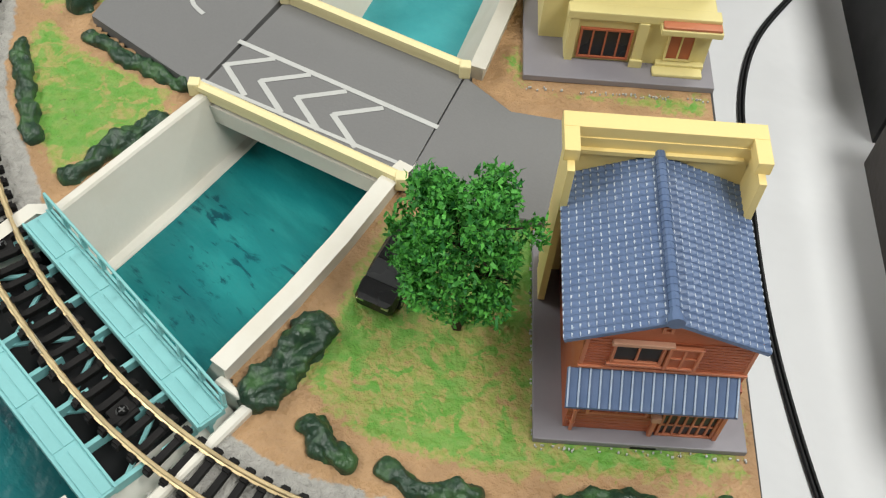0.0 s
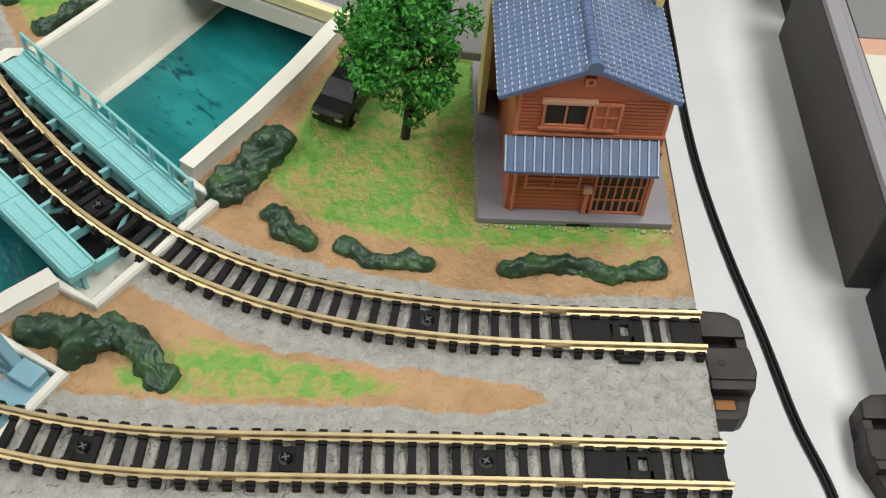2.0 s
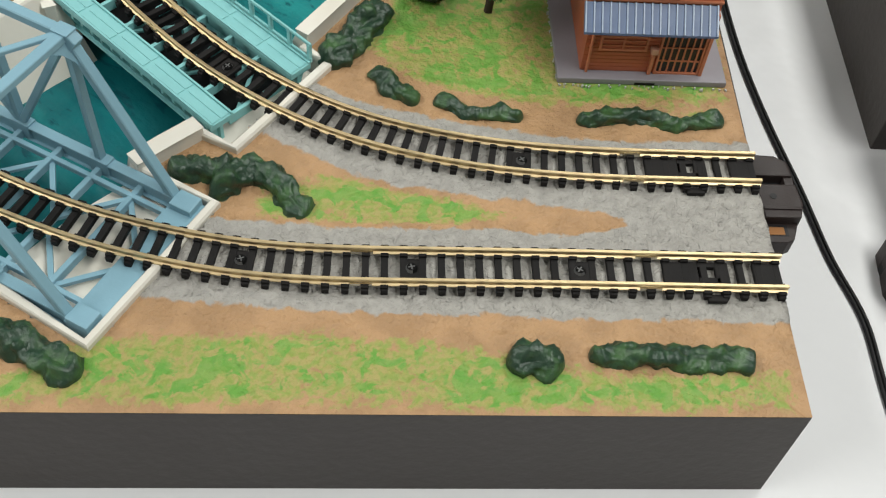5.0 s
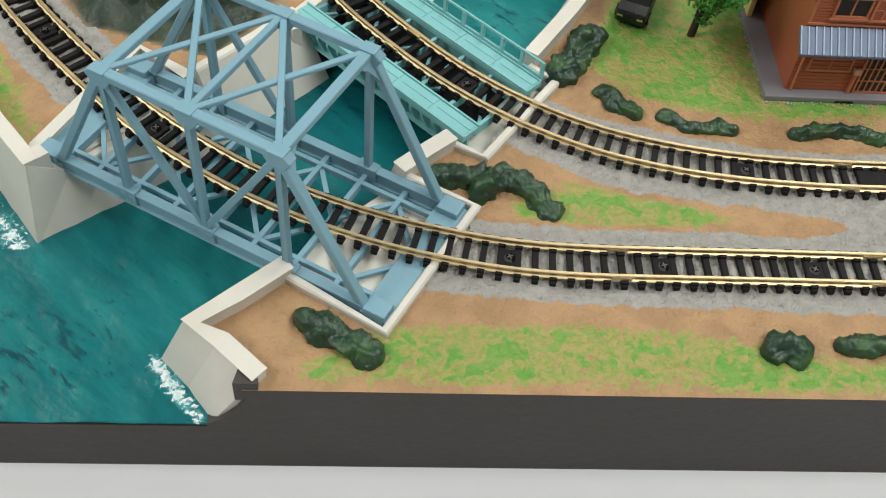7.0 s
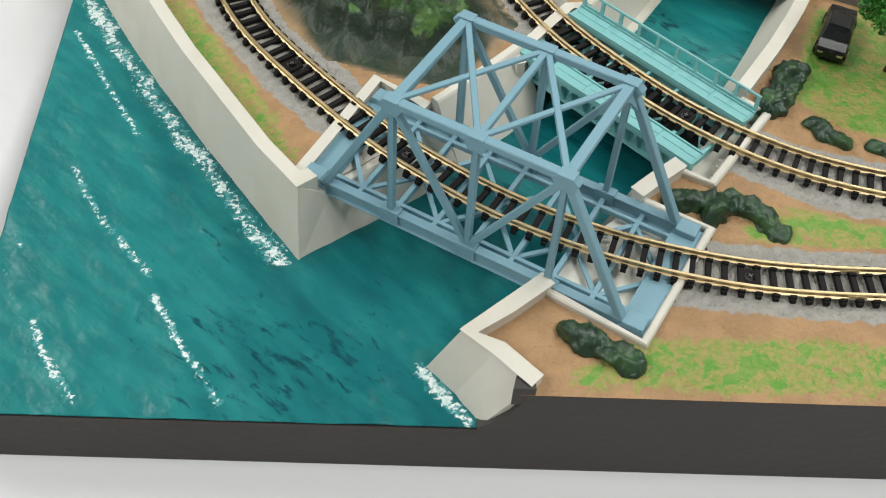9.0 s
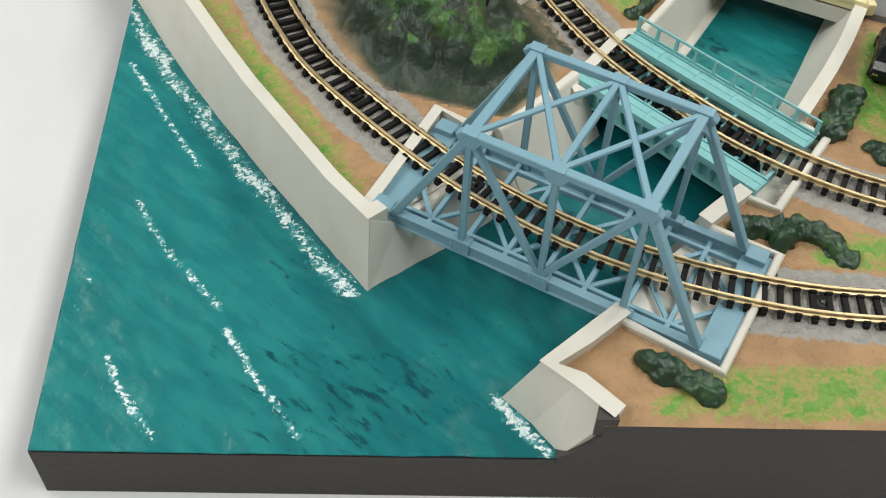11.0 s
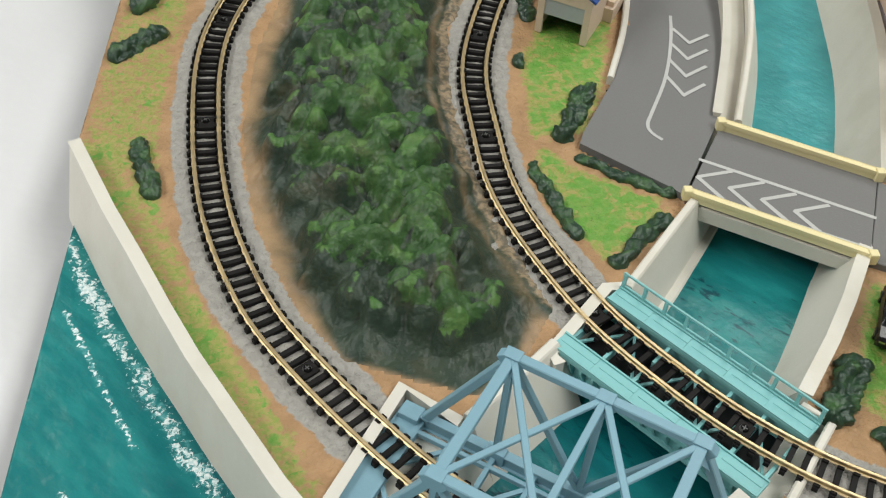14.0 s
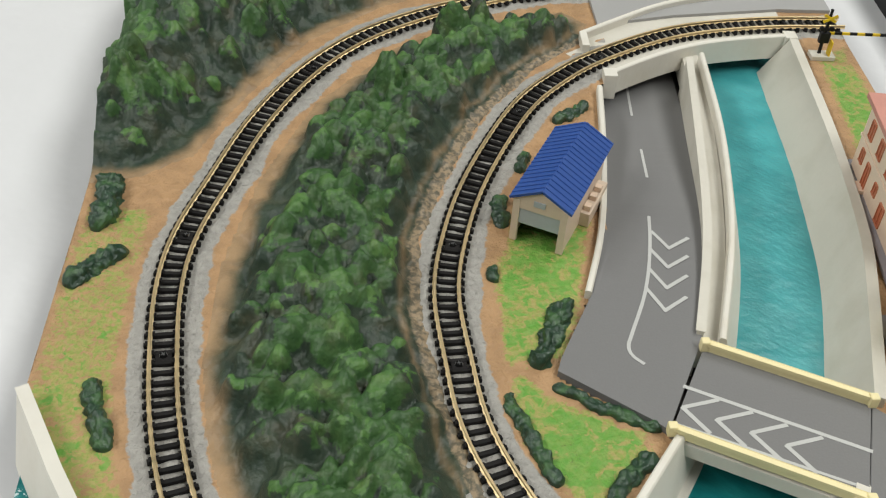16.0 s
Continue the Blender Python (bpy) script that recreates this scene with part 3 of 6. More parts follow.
def build_walls():
    wall_piece("wall_sea", walled(SEA_TOP[::-1], -0.34, WATER - 0.2, 0.72, foot=SEA_FOOT[::-1]), label="tall white sea wall with a battered face")
    # left abutment below the truss, from the sea wall's corner up the river
    top = [(-26.93, 6.5), (-26.1, 7.2), (-25.2, 8.0), (-24.2, 8.9), (-22.9, 10.2)]
    foot = [(-27.0, 5.6), (-25.9, 6.4), (-24.4, 7.5), (-23.0, 8.7), (-21.6, 10.2)]
    bm = walled(top, 0.35, WATER - 0.2, [0.7, -0.28, -0.3, -0.3, -0.3], foot=foot)
    wall_piece("wall_abutment_left", bm, label="white concrete abutment under the truss bridge")
    wall_piece("wall_abutment_stub", prismed([(-26.9, 6.53), (-26.42, 6.98), (-26.75, 7.3), (-27.2, 6.95)], -0.4, 0.69), label="short white return of the sea wall")
    wall_piece("wall_abutment_left_body", prismed([(-26.9, 7.1), (-22.9, 10.4), (-24.6, 12.0), (-26.7, 7.8)], WATER, -0.3), label="white bearing shelf under the truss end")
    for n, (pts, w, z1) in enumerate((
        ([(-27.05, 7.1), (-27.15, 7.7), (-24.95, 12.15), (-23.05, 10.9)], 0.28, 0.26),
        ([(-19.8, 3.35), (-16.85, 1.5), (-14.25, 5.95), (-16.6, 7.35)], 0.3, 0.22),
        ([(-15.3, 8.4), (-14.0, 7.75), (-11.55, 11.2), (-12.4, 12.0)], 0.3, 0.22),
        ([(-20.1, 13.0), (-20.35, 13.6), (-18.2, 16.5), (-17.3, 16.6)], 0.3, 0.3),
    )):
        inward = 1 if n in (1, 2) else -1
        wall_piece(f"wall_pier_{n + 1}", walled(pts, w * inward, WATER, z1), label="white concrete pier rim round a bridge end")
    wall_piece("wall_pier_shelf_1", prismed([(-19.9, 3.5), (-16.95, 1.75), (-14.6, 5.9), (-16.7, 7.1), (-18.0, 5.9)], WATER - 0.2, -0.35), label="white bearing shelf under the truss end")
    wall_piece("wall_pier_shelf_2", prismed([(-15.2, 8.6), (-14.1, 8.05), (-11.9, 11.2), (-12.6, 11.8)], WATER - 0.2, -0.5), label="white bearing shelf under the girder end")
    wall_piece("wall_wing", walled([(-20.1, 0.0), (-21.12, 0.9), (-22.02, 1.62), (-20.85, 2.64), (-19.65, 3.7)], -0.4, WATER - 0.2, [0.35, 0.5, 0.5, 0.5, 0.5], foot=[(-21.4, 0.02), (-22.15, 1.0), (-22.98, 1.88), (-21.6, 3.15), (-20.1, 4.6)]), label="white wing wall that turns and falls to the sea")
    wall_piece("wall_wing_end", prismed([(-20.62, -0.09), (-20.0, -0.09), (-20.02, 0.3), (-20.5, 0.42)], -0.5, 0.3), M_BOARD, "dark unpainted end of the wing wall")
    wall_piece("wall_river_stub", walled([(-16.75, 7.2), (-16.0, 7.9), (-15.2, 8.6)], -0.4, WATER, 0.5, foot=[(-17.3, 7.6), (-16.5, 8.4), (-15.7, 9.2)]), label="short white wall between the two bridges")
    # river banks near the road bridge
    wall_piece("wall_river_left_1", walled([(-22.8, 10.7), (-21.2, 12.3), (-19.95, 13.7)], 0.35, WATER - 0.2, 0.5, foot=[(-21.9, 9.9), (-20.2, 11.6), (-18.9, 13.0)]), label="white river wall with a sloping face")
    wall_piece("wall_river_left_2", walled([(-17.3, 16.2), (-15.8, 18.4), (-14.35, 20.5), (-13.3, 22.0), (-12.3, 24.2)], 0.32, WATER - 0.2, [0.5, 0.5, 0.5, 0.0, 0.0], foot=[(-16.75, 15.7), (-15.2, 18.1), (-13.65, 20.6), (-12.5, 22.5), (-11.4, 25)]), label="white river wall with a sloping face")
    ledge = walled([(-16.6, 15.5), (-15.0, 17.9), (-13.35, 20.6), (-12.2, 22.6)], 0.4, WATER - 0.1, WATER + 0.06)
    wall_piece("wall_river_ledge", ledge, label="narrow white ledge at the water's edge")
    wall_piece("wall_river_right", walled([(-12.65, 12.1), (-11.2, 14.3), (-10.2, 16.0), (-9.15, 18.0), (-8.2, 19.8)], -0.36, WATER - 0.2, [0.62, 0.62, 0.62, 0.62, 0.0], foot=[(-13.4, 12.9), (-12.05, 15.0), (-11.05, 16.8), (-9.9, 19.0), (-9.0, 20.6)]), label="white river wall beside the lawn")
    # canal beyond the road bridge
    line = smooth_line([(-12.75, 25.8), (-11.5, 30.4), (-10.75, 34.1), (-9.95, 39.4), (-9.0, 46.2)], 0.8, 2)
    wall_piece("wall_road_right", walled(line, -0.27, -2.0, 0.5), M_CONC, "pale concrete wall between the sunken road and the canal")
    line = smooth_line([(-11.7, 25.35), (-10.5, 29.3), (-9.55, 33.0), (-8.5, 39.5), (-7.95, 46.7)], 0.8, 2)
    foot = line + side_of(line) * -0.8
    wall_piece("wall_canal_left", walled(line, 0.27, WATER - 0.2, 0.5, foot=foot), label="white canal wall with a sloping face")
    a = smooth_line([(-12.3, 25.7), (-10.9, 30.4), (-9.95, 35), (-9.2, 40), (-8.5, 46.4), (-8.2, 54)], 1.0, 2)
    wall_piece("wall_canal_gutter", walled(a - side_of(a) * 0.45, 0.9, -1.5, -0.15, round_off=0.01), M_CONC, "grey gutter floor between two walls")
    line = smooth_line([(-6.85, 22.6), (-5.05, 28.9), (-4.25, 32.4), (-3.4, 39.3), (-2.75, 48.6)], 0.8, 2)
    foot = line + side_of(line) * np.linspace(1.2, 1.4, len(line))[:, None]
    # Greyer paint than the left canal wall: the slope's shade is coloured in.
    wall_piece("wall_canal_right", walled(line, -0.36, WATER - 0.2, 0.5, foot=foot), M_CONC, "pale canal wall with a wide sloping face")
    # low wall along the lawn of the shed
    line = smooth_line([(-16.5, 27.9), (-15.35, 32.1), (-14.45, 38), (-13.9, 43.2)], 0.8, 2)
    wall_piece("wall_road_left", walled(line, 0.28, -2.2, 0.42), label="low white wall between the lawn and the road")


build_walls()


# ---------------------------------------------------------------- roads
def ribbon(bm, left, right, zs, thick=0.3):
    rows = []
    for (a, b, z) in zip(left, right, zs):
        rows.append([bm.verts.new((*a, z)), bm.verts.new((*b, z)), bm.verts.new((*b, z - thick)), bm.verts.new((*a, z - thick))])
    faces = []
    for p, q in zip(rows, rows[1:]):
        for k in range(4):
            faces.append(bm.faces.new((p[k], p[(k + 1) % 4], q[(k + 1) % 4], q[k])))
    faces += [bm.faces.new(rows[0]), bm.faces.new(rows[-1][::-1])]
    bmesh.ops.recalc_face_normals(bm, faces=faces)
    return bm


def road_z(y):
    t = min(max((y - 27.0) / 20.0, 0), 1)
    return 0.3 - 1.95 * t * t * (3 - 2 * t)


def build_roads():
    left = [(-16.45, 28.0), (-15.35, 32), (-14.9, 35), (-14.45, 38), (-14.1, 41), (-13.9, 43.2), (-13.7, 47), (-13.5, 52)]
    right = [(-12.3, 26.9), (-11.15, 31), (-10.2, 34.5), (-9.75, 37.5), (-9.45, 41), (-9.3, 43.5), (-9.1, 47), (-8.9, 52)]
    bm = prismed([(-14.7, 21.05), (-12.75, 25.2), (-12.45, 26.0), (-12.3, 26.9), (-16.45, 28.0), (-18.1, 24.4), (-18.3, 23.75), (-15.1, 21.45)], -0.1, 0.3)
    part("road_junction", bm, M_ROAD, None, "grey plastic road surface at the bridge", kind="structure")
    left, right = (np.array([[np.interp(f, np.linspace(0, 1, len(e)), [q[k] for q in e]) for k in (0, 1)] for f in np.linspace(0, 1, 36)]) for e in (left, right))
    bm = ribbon(bmesh.new(), left, right, [road_z((a[1] + b[1]) / 2) for a, b in zip(left, right)])
    part("road_sunken", bm, M_ROAD, None, "grey road that dips under the railway", kind="structure")
    bm = prismed([(-8.57, 18.05), (-6.9, 17.4), (-4.9, 17.15), (0.2, 17.15), (0.25, 20.9), (-4.05, 20.9), (-5.66, 21.1), (-7.02, 22.35)], -0.05, 0.3)
    part("road_right", bevel_all(bm, 0.03, 1), M_ROAD, None, "grey plastic road surface behind the house", kind="structure")
    part("road_back", prismed([(-13.2, 49.9), (-8.6, 51.3), (-2.4, 52.5), (0.8, 52.6), (0.9, 60), (-13.4, 60)], -0.1, 0.2), M_PAVE, None, "grey road beyond the railway", kind="structure")


build_roads()


def build_road_bridge():
    t = thing("road_bridge", 0, 0, 0, label="short grey road bridge with pale yellow parapets over the canal", category="bridge")
    nl, fl, nr, fr = Vector((-14.67, 20.92)), Vector((-12.64, 25.02)), Vector((-8.6, 18.03)), Vector((-7.05, 22.4))
    part("deck", prismed([nl, nr, fr, fl], -0.25, 0.3), M_ROAD, t)
    for a, b in ((nl, nr), (fl, fr)):
        d = (b - a).normalized()
        part("edge_beam", beamed((*(a + d * 0.5), -0.1), (*(b - d * 0.3), -0.1), 0.3, 0.55, bevel=0.02), M_CONC, t)
        p = beam(bmesh.new(), (*(a + d * 0.1), 0.48), (*(b - d * 0.1), 0.48), 0.16, 0.34, bevel=0.03)
        beam(p, (*(a + d * 0.1), 0.66), (*(b - d * 0.1), 0.66), 0.26, 0.1, bevel=0.03)
        rail = part("parapet", p, M_PARAPET, t)
        for q in (a, b):
            part("post", boxed(q.x - 0.17, q.x + 0.17, q.y - 0.17, q.y + 0.17, 0.28, 0.78, 0.06), M_PARAPET, t)


build_road_bridge()


# ---------------------------------------------------------------- railway
def strip_along(line, side, height, section):
    """Sweeps a closed section of (across, up) points along a line."""
    bm = bmesh.new()
    n = side_of(line)
    rings = []
    for p, q in zip(line, n):
        rings.append([bm.verts.new((*(p + q * (side + a)), height + h)) for a, h in section])
    k = len(section)
    for a, b in zip(rings, rings[1:]):
        for i in range(k):
            bm.faces.new((a[i], a[(i + 1) % k], b[(i + 1) % k], b[i]))
    bm.faces.new(rings[0])
    bm.faces.new(rings[-1][::-1])
    bmesh.ops.recalc_face_normals(bm, faces=bm.faces)
    return bm


RAIL = [(-0.085, 0), (0.085, 0), (0.085, 0.03), (0.03, 0.06), (0.03, 0.13), (0.05, 0.15), (0.05, 0.19), (0.035, 0.205), (-0.035, 0.205), (-0.05, 0.19), (-0.05, 0.15), (-0.03, 0.13), (-0.03, 0.06), (-0.085, 0.03)]
TIE_TOP = 0.24


def sleeper_mesh():
    bm = box(bmesh.new(), -0.09, 0.09, -0.72, 0.72, 0, 0.17, 0.02)
    for s in (-1, 1):
        for e in (-1, 1):
            box(bm, -0.10, 0.10, s * 0.485 + e * 0.125 - 0.045, s * 0.485 + e * 0.125 + 0.045, 0.15, 0.235)
    bmesh.ops.scale(bm, vec=(CM, CM, CM), verts=bm.verts)
    me = bpy.data.meshes.new("sleeper")
    bm.to_mesh(me)
    bm.free()
    me.materials.append(M_SLEEPER)
    return me


def screw_mesh():
    bm = bmesh.new()
    box(bm, -0.26, 0.26, -0.3, 0.3, 0.02, 0.15, 0.02)
    bmesh.ops.scale(bm, vec=(CM, CM, CM), verts=bm.verts)
    me = bpy.data.meshes.new("screw_plate")
    bm.to_mesh(me)
    bm.free()
    me.materials.append(M_SLEEPER)
    head = bmesh.new()
    bmesh.ops.create_cone(head, cap_ends=True, segments=16, radius1=0.16, radius2=0.12, depth=0.08, matrix=Matrix.Translation((0, 0, 0.19)))
    plain = len(head.faces)
    beam(head, (-0.09, 0, 0.229), (0.09, 0, 0.229), 0.035, 0.01)
    beam(head, (0, -0.09, 0.230), (0, 0.09, 0.230), 0.035, 0.01)
    for f in list(head.faces)[plain:]:
        f.material_index = 1
    bmesh.ops.scale(head, vec=(CM, CM, CM), verts=head.verts)
    hm = bpy.data.meshes.new("screw")
    head.to_mesh(hm)
    head.free()
    hm.materials.append(M_SCREW)
    hm.materials.append(M_SLOT)
    return me, hm


SLEEPER = sleeper_mesh()
SCREW_PLATE, SCREW = screw_mesh()


def build_track(name, line, screws, joints, label):
    t = thing(name, 0, 0, 0.06, label=label, category="railway track")
    for s in (-0.485, 0.485):
        part("rail", strip_along(line, s, TIE_TOP - 0.07, RAIL), M_RAIL, t)
    n = side_of(line)
    length = np.r_[0, np.cumsum(np.hypot(*np.diff(line, axis=0).T))]
    at = lambda a: (np.array([np.interp(a, length, line[:, k]) for k in (0, 1)]), np.array([np.interp(a, length, n[:, k]) for k in (0, 1)]))  # noqa: E731
    a = 0.14
    while a < length[-1]:
        p, q = at(a)
        turn = math.degrees(math.atan2(q[1], q[0])) - 90
        again("sleeper", SLEEPER, pose(p[0] * CM, p[1] * CM, 0, 0, 0, turn), t)
        a += 0.478
    for x, y in screws:
        i = int(np.argmin(np.hypot(line[:, 0] - x, line[:, 1] - y)))
        turn = math.degrees(math.atan2(n[i][1], n[i][0])) - 90
        plate = again("screw_plate", SCREW_PLATE, pose(line[i][0] * CM, line[i][1] * CM, 0, 0, 0, turn), t)
        again("screw", SCREW, pose(0, 0, 0, 0, 0, rnd.uniform(0, 90)), plate)
    for x, y in joints:
        i = int(np.argmin(np.hypot(line[:, 0] - x, line[:, 1] - y)))
        d = np.array([n[i][1], -n[i][0]])
        for s in (-0.485, 0.485):
            c = line[i] + n[i] * s
            part("rail_joiner", beamed((*(c - d * 0.28), TIE_TOP - 0.03), (*(c + d * 0.28), TIE_TOP - 0.03), 0.17, 0.09), M_STEEL, t)
    # end plate with its contact slots
    bm = bmesh.new()
    y = line[0][1]
    box(bm, -2.75, -2.0, y - 0.36, y + 0.36, 0.03, 0.165, 0.02)
    box(bm, -2.0, -1.35, y - 0.36, y - 0.12, 0.03, 0.165, 0.02)
    box(bm, -1.55, -1.2, y - 0.36, y + 0.36, 0.03, 0.165, 0.02)
    box(bm, -2.0, -1.55, y + 0.2, y + 0.36, 0.03, 0.165, 0.02)
    part("feeder_plate", bm, M_SLEEPER, t)
    part("end_plate", boxed(-0.55, 0.12, y - 0.36, y + 0.36, 0.03, 0.165, 0.02), M_SLEEPER, t)
    part("contact_lug", boxed(-1.85, -1.35, y - 0.82, y - 0.62, 0.0, 0.13, 0.03), M_SLEEPER, t)


build_track("track_outer", OUTER, [(-13.46, 4.1), (-9.2, 3.95), (-4.93, 3.97), (-27.84, 12.65), (-23.7, 8.45), (-32.52, 24.1), (-32.8, 30.85), (-28.5, 44.15)], [(-3.4, 3.97), (-10.6, 3.95), (-30.2, 16)], "curved brass-railed model track on black sleepers along the sea wall")
build_track("track_inner", INNER, [(-14.49, 10.8), (-6.32, 7.64), (-18.59, 15.25), (-21.9, 24.1), (-21.9, 30.85), (-18.38, 40.8), (-13.62, 46.3)], [(-3.2, 7.48), (-16.6, 12.8)], "curved brass-railed model track on black sleepers across the girder bridge")


# ---------------------------------------------------------------- truss bridge
def build_truss():
    t = thing("truss_bridge", -20.82, 6.73, 0, -29.0, "light blue plastic through truss bridge over the river mouth", "bridge")
    W, P, H, B = 2.1, 2.63, 4.6, 0.0
    for s in (-1, 1):
        y = s * W
        bm = beam(bmesh.new(), (-5.5, y, B - 0.02), (5.55, y, B - 0.02), 0.2, 0.42, bevel=0.02)
        beam(bm, (-5.5, y, B + 0.21), (5.55, y, B + 0.21), 0.3, 0.06, bevel=0.015)
        beam(bm, (-5.5, y, B - 0.23), (5.55, y, B - 0.23), 0.36, 0.06, bevel=0.015)
        part("bottom_chord", bm, M_BLUE, t)
        bm = beam(bmesh.new(), (-P - 0.1, y, H), (P + 0.1, y, H), 0.29, 0.26, bevel=0.03)
        part("top_chord", bm, M_BLUE, t)
        for e in (-1, 1):
            bm = beam(bmesh.new(), (e * 5.0, y, B + 0.1), (e * P, y, H), 0.28, 0.26, bevel=0.03)
            part("end_post", bm, M_BLUE, t)
            part("diagonal", beamed((0, y, B + 0.2), (e * P, y, H - 0.1), 0.2, 0.2, bevel=0.02), M_BLUE, t)
            part("hanger", beamed((e * P, y, B + 0.2), (e * P, y, H - 0.1), 0.18, 0.18, up=(0, 1, 0), bevel=0.02), M_BLUE, t)
        part("hanger", beamed((0, y, B + 0.2), (0, y, H - 0.1), 0.18, 0.18, up=(0, 1, 0), bevel=0.02), M_BLUE, t)
        for x in (-P, 0, P):
            g = prismed([(x - 0.42, -0.05), (x - 0.2, 0.12), (x + 0.2, 0.12), (x + 0.42, -0.05), (x + 0.2, -0.4), (x - 0.2, -0.4)], -0.155, 0.155)
            bmesh.ops.rotate(g, matrix=Matrix.Rotation(radians(90), 3, "X"), verts=g.verts)
            bmesh.ops.translate(g, vec=(0, y, H), verts=g.verts)
            part("gusset", bevel_all(g, 0.02, 1), M_BLUE, t)
            plate = boxed(x - 0.32, x + 0.32, y - 0.17, y + 0.17, B - 0.2, B + 0.3, 0.03)
            for i in range(5):
                for j in range(3):
                    box(plate, x - 0.28 + i * 0.14 - 0.025, x - 0.28 + i * 0.14 + 0.025, y + s * 0.165, y + s * 0.19, B - 0.12 + j * 0.14 - 0.025, B - 0.12 + j * 0.14 + 0.025)
            part("node_plate", plate, M_BLUE, t)
            part("top_cap", boxed(x - 0.24, x + 0.24, y - 0.19, y + 0.19, H + 0.1, H + 0.155, 0.03), M_BLUE, t)
    for x, w in ((-P, 0.3), (0, 0.2), (P, 0.3)):
        part("top_strut", beamed((x, -W, H), (x, W, H), w, 0.2, bevel=0.02), M_BLUE, t)
    for a, b in ((-P, 0), (0, P)):
        part("top_lateral", beamed((a, -W, H + 0.03), (b, W, H + 0.03), 0.18, 0.12, bevel=0.02), M_BLUE, t)
        part("top_lateral", beamed((a, W, H + 0.03), (b, -W, H + 0.03), 0.18, 0.118, bevel=0.02), M_BLUE, t)
    # portal knees under the end struts
    for e in (-1, 1):
        for s in (-1, 1):
            bm = bmesh.new()
            k = 0.95
            pts = [(0, 0), (k, 0), (k * 0.55, -0.1), (0.3, -0.26), (0.1, -0.6), (0, -k)]
            d = Vector((e * (5.0 - P), 0, -H)).normalized()
            a = [bm.verts.new(Vector((e * P, s * (W - 0.1), H - 0.05)) + Vector((0, -s * u, 0)) - d * v + Vector((e * 0.06, 0, 0))) for u, v in pts]
            b = [bm.verts.new(v.co - Vector((e * 0.14, 0, 0))) for v in a]
            bm.faces.new(a)
            bm.faces.new(b[::-1])
            for i in range(len(a)):
                j = (i + 1) % len(a)
                bm.faces.new((a[i], b[i], b[j], a[j]))
            bmesh.ops.recalc_face_normals(bm, faces=bm.faces)
            part("portal_knee", bm, M_BLUE, t)
    # floor
    for x in (-2 * P, -1.5 * P, -P, -P / 2, 0, P / 2, P, 1.5 * P, 2 * P):
        part("cross_beam", beamed((x, -W, B - 0.1), (x, W, B - 0.1), 0.16, 0.26, bevel=0.015), M_BLUE, t)
    for y in (-1.62, 1.62):
        part("stringer", beamed((-5.5, y, B - 0.06), (5.6, y, B - 0.06), 0.14, 0.2, bevel=0.015), M_BLUE, t)
    for k, a in enumerate((-2 * P, -P, 0, P)):
        for s in (-1, 1):
            part("floor_lateral", beamed((a + P / 2, s * 1.62, B - 0.12 - 0.002 * k), (a + (P if s * (-1) ** k > 0 else 0), s * 0.1, B - 0.12 - 0.002 * k), 0.14, 0.12), M_BLUE, t)
            part("floor_lateral", beamed((a + P / 2, s * 1.55, B - 0.13), (a + (0 if s * (-1) ** k > 0 else P), s * 0.1, B - 0.13), 0.14, 0.1), M_BLUE, t)
    for e in (-1, 1):
        x0, x1 = sorted((e * 4.95, e * 5.86))
        part("end_plate", boxed(x0, x1, -2.28, 2.28, B - 0.24, B + 0.05, 0.03), M_BLUE, t)
        for s in (-1, 1):
            y0, y1 = sorted((s * 1.75, s * 2.3))
            part("bearing", boxed(x0 + 0.1, x1 - 0.15, y0, y1, B - 0.32, B + 0.275, 0.04), M_BLUE, t)


build_truss()


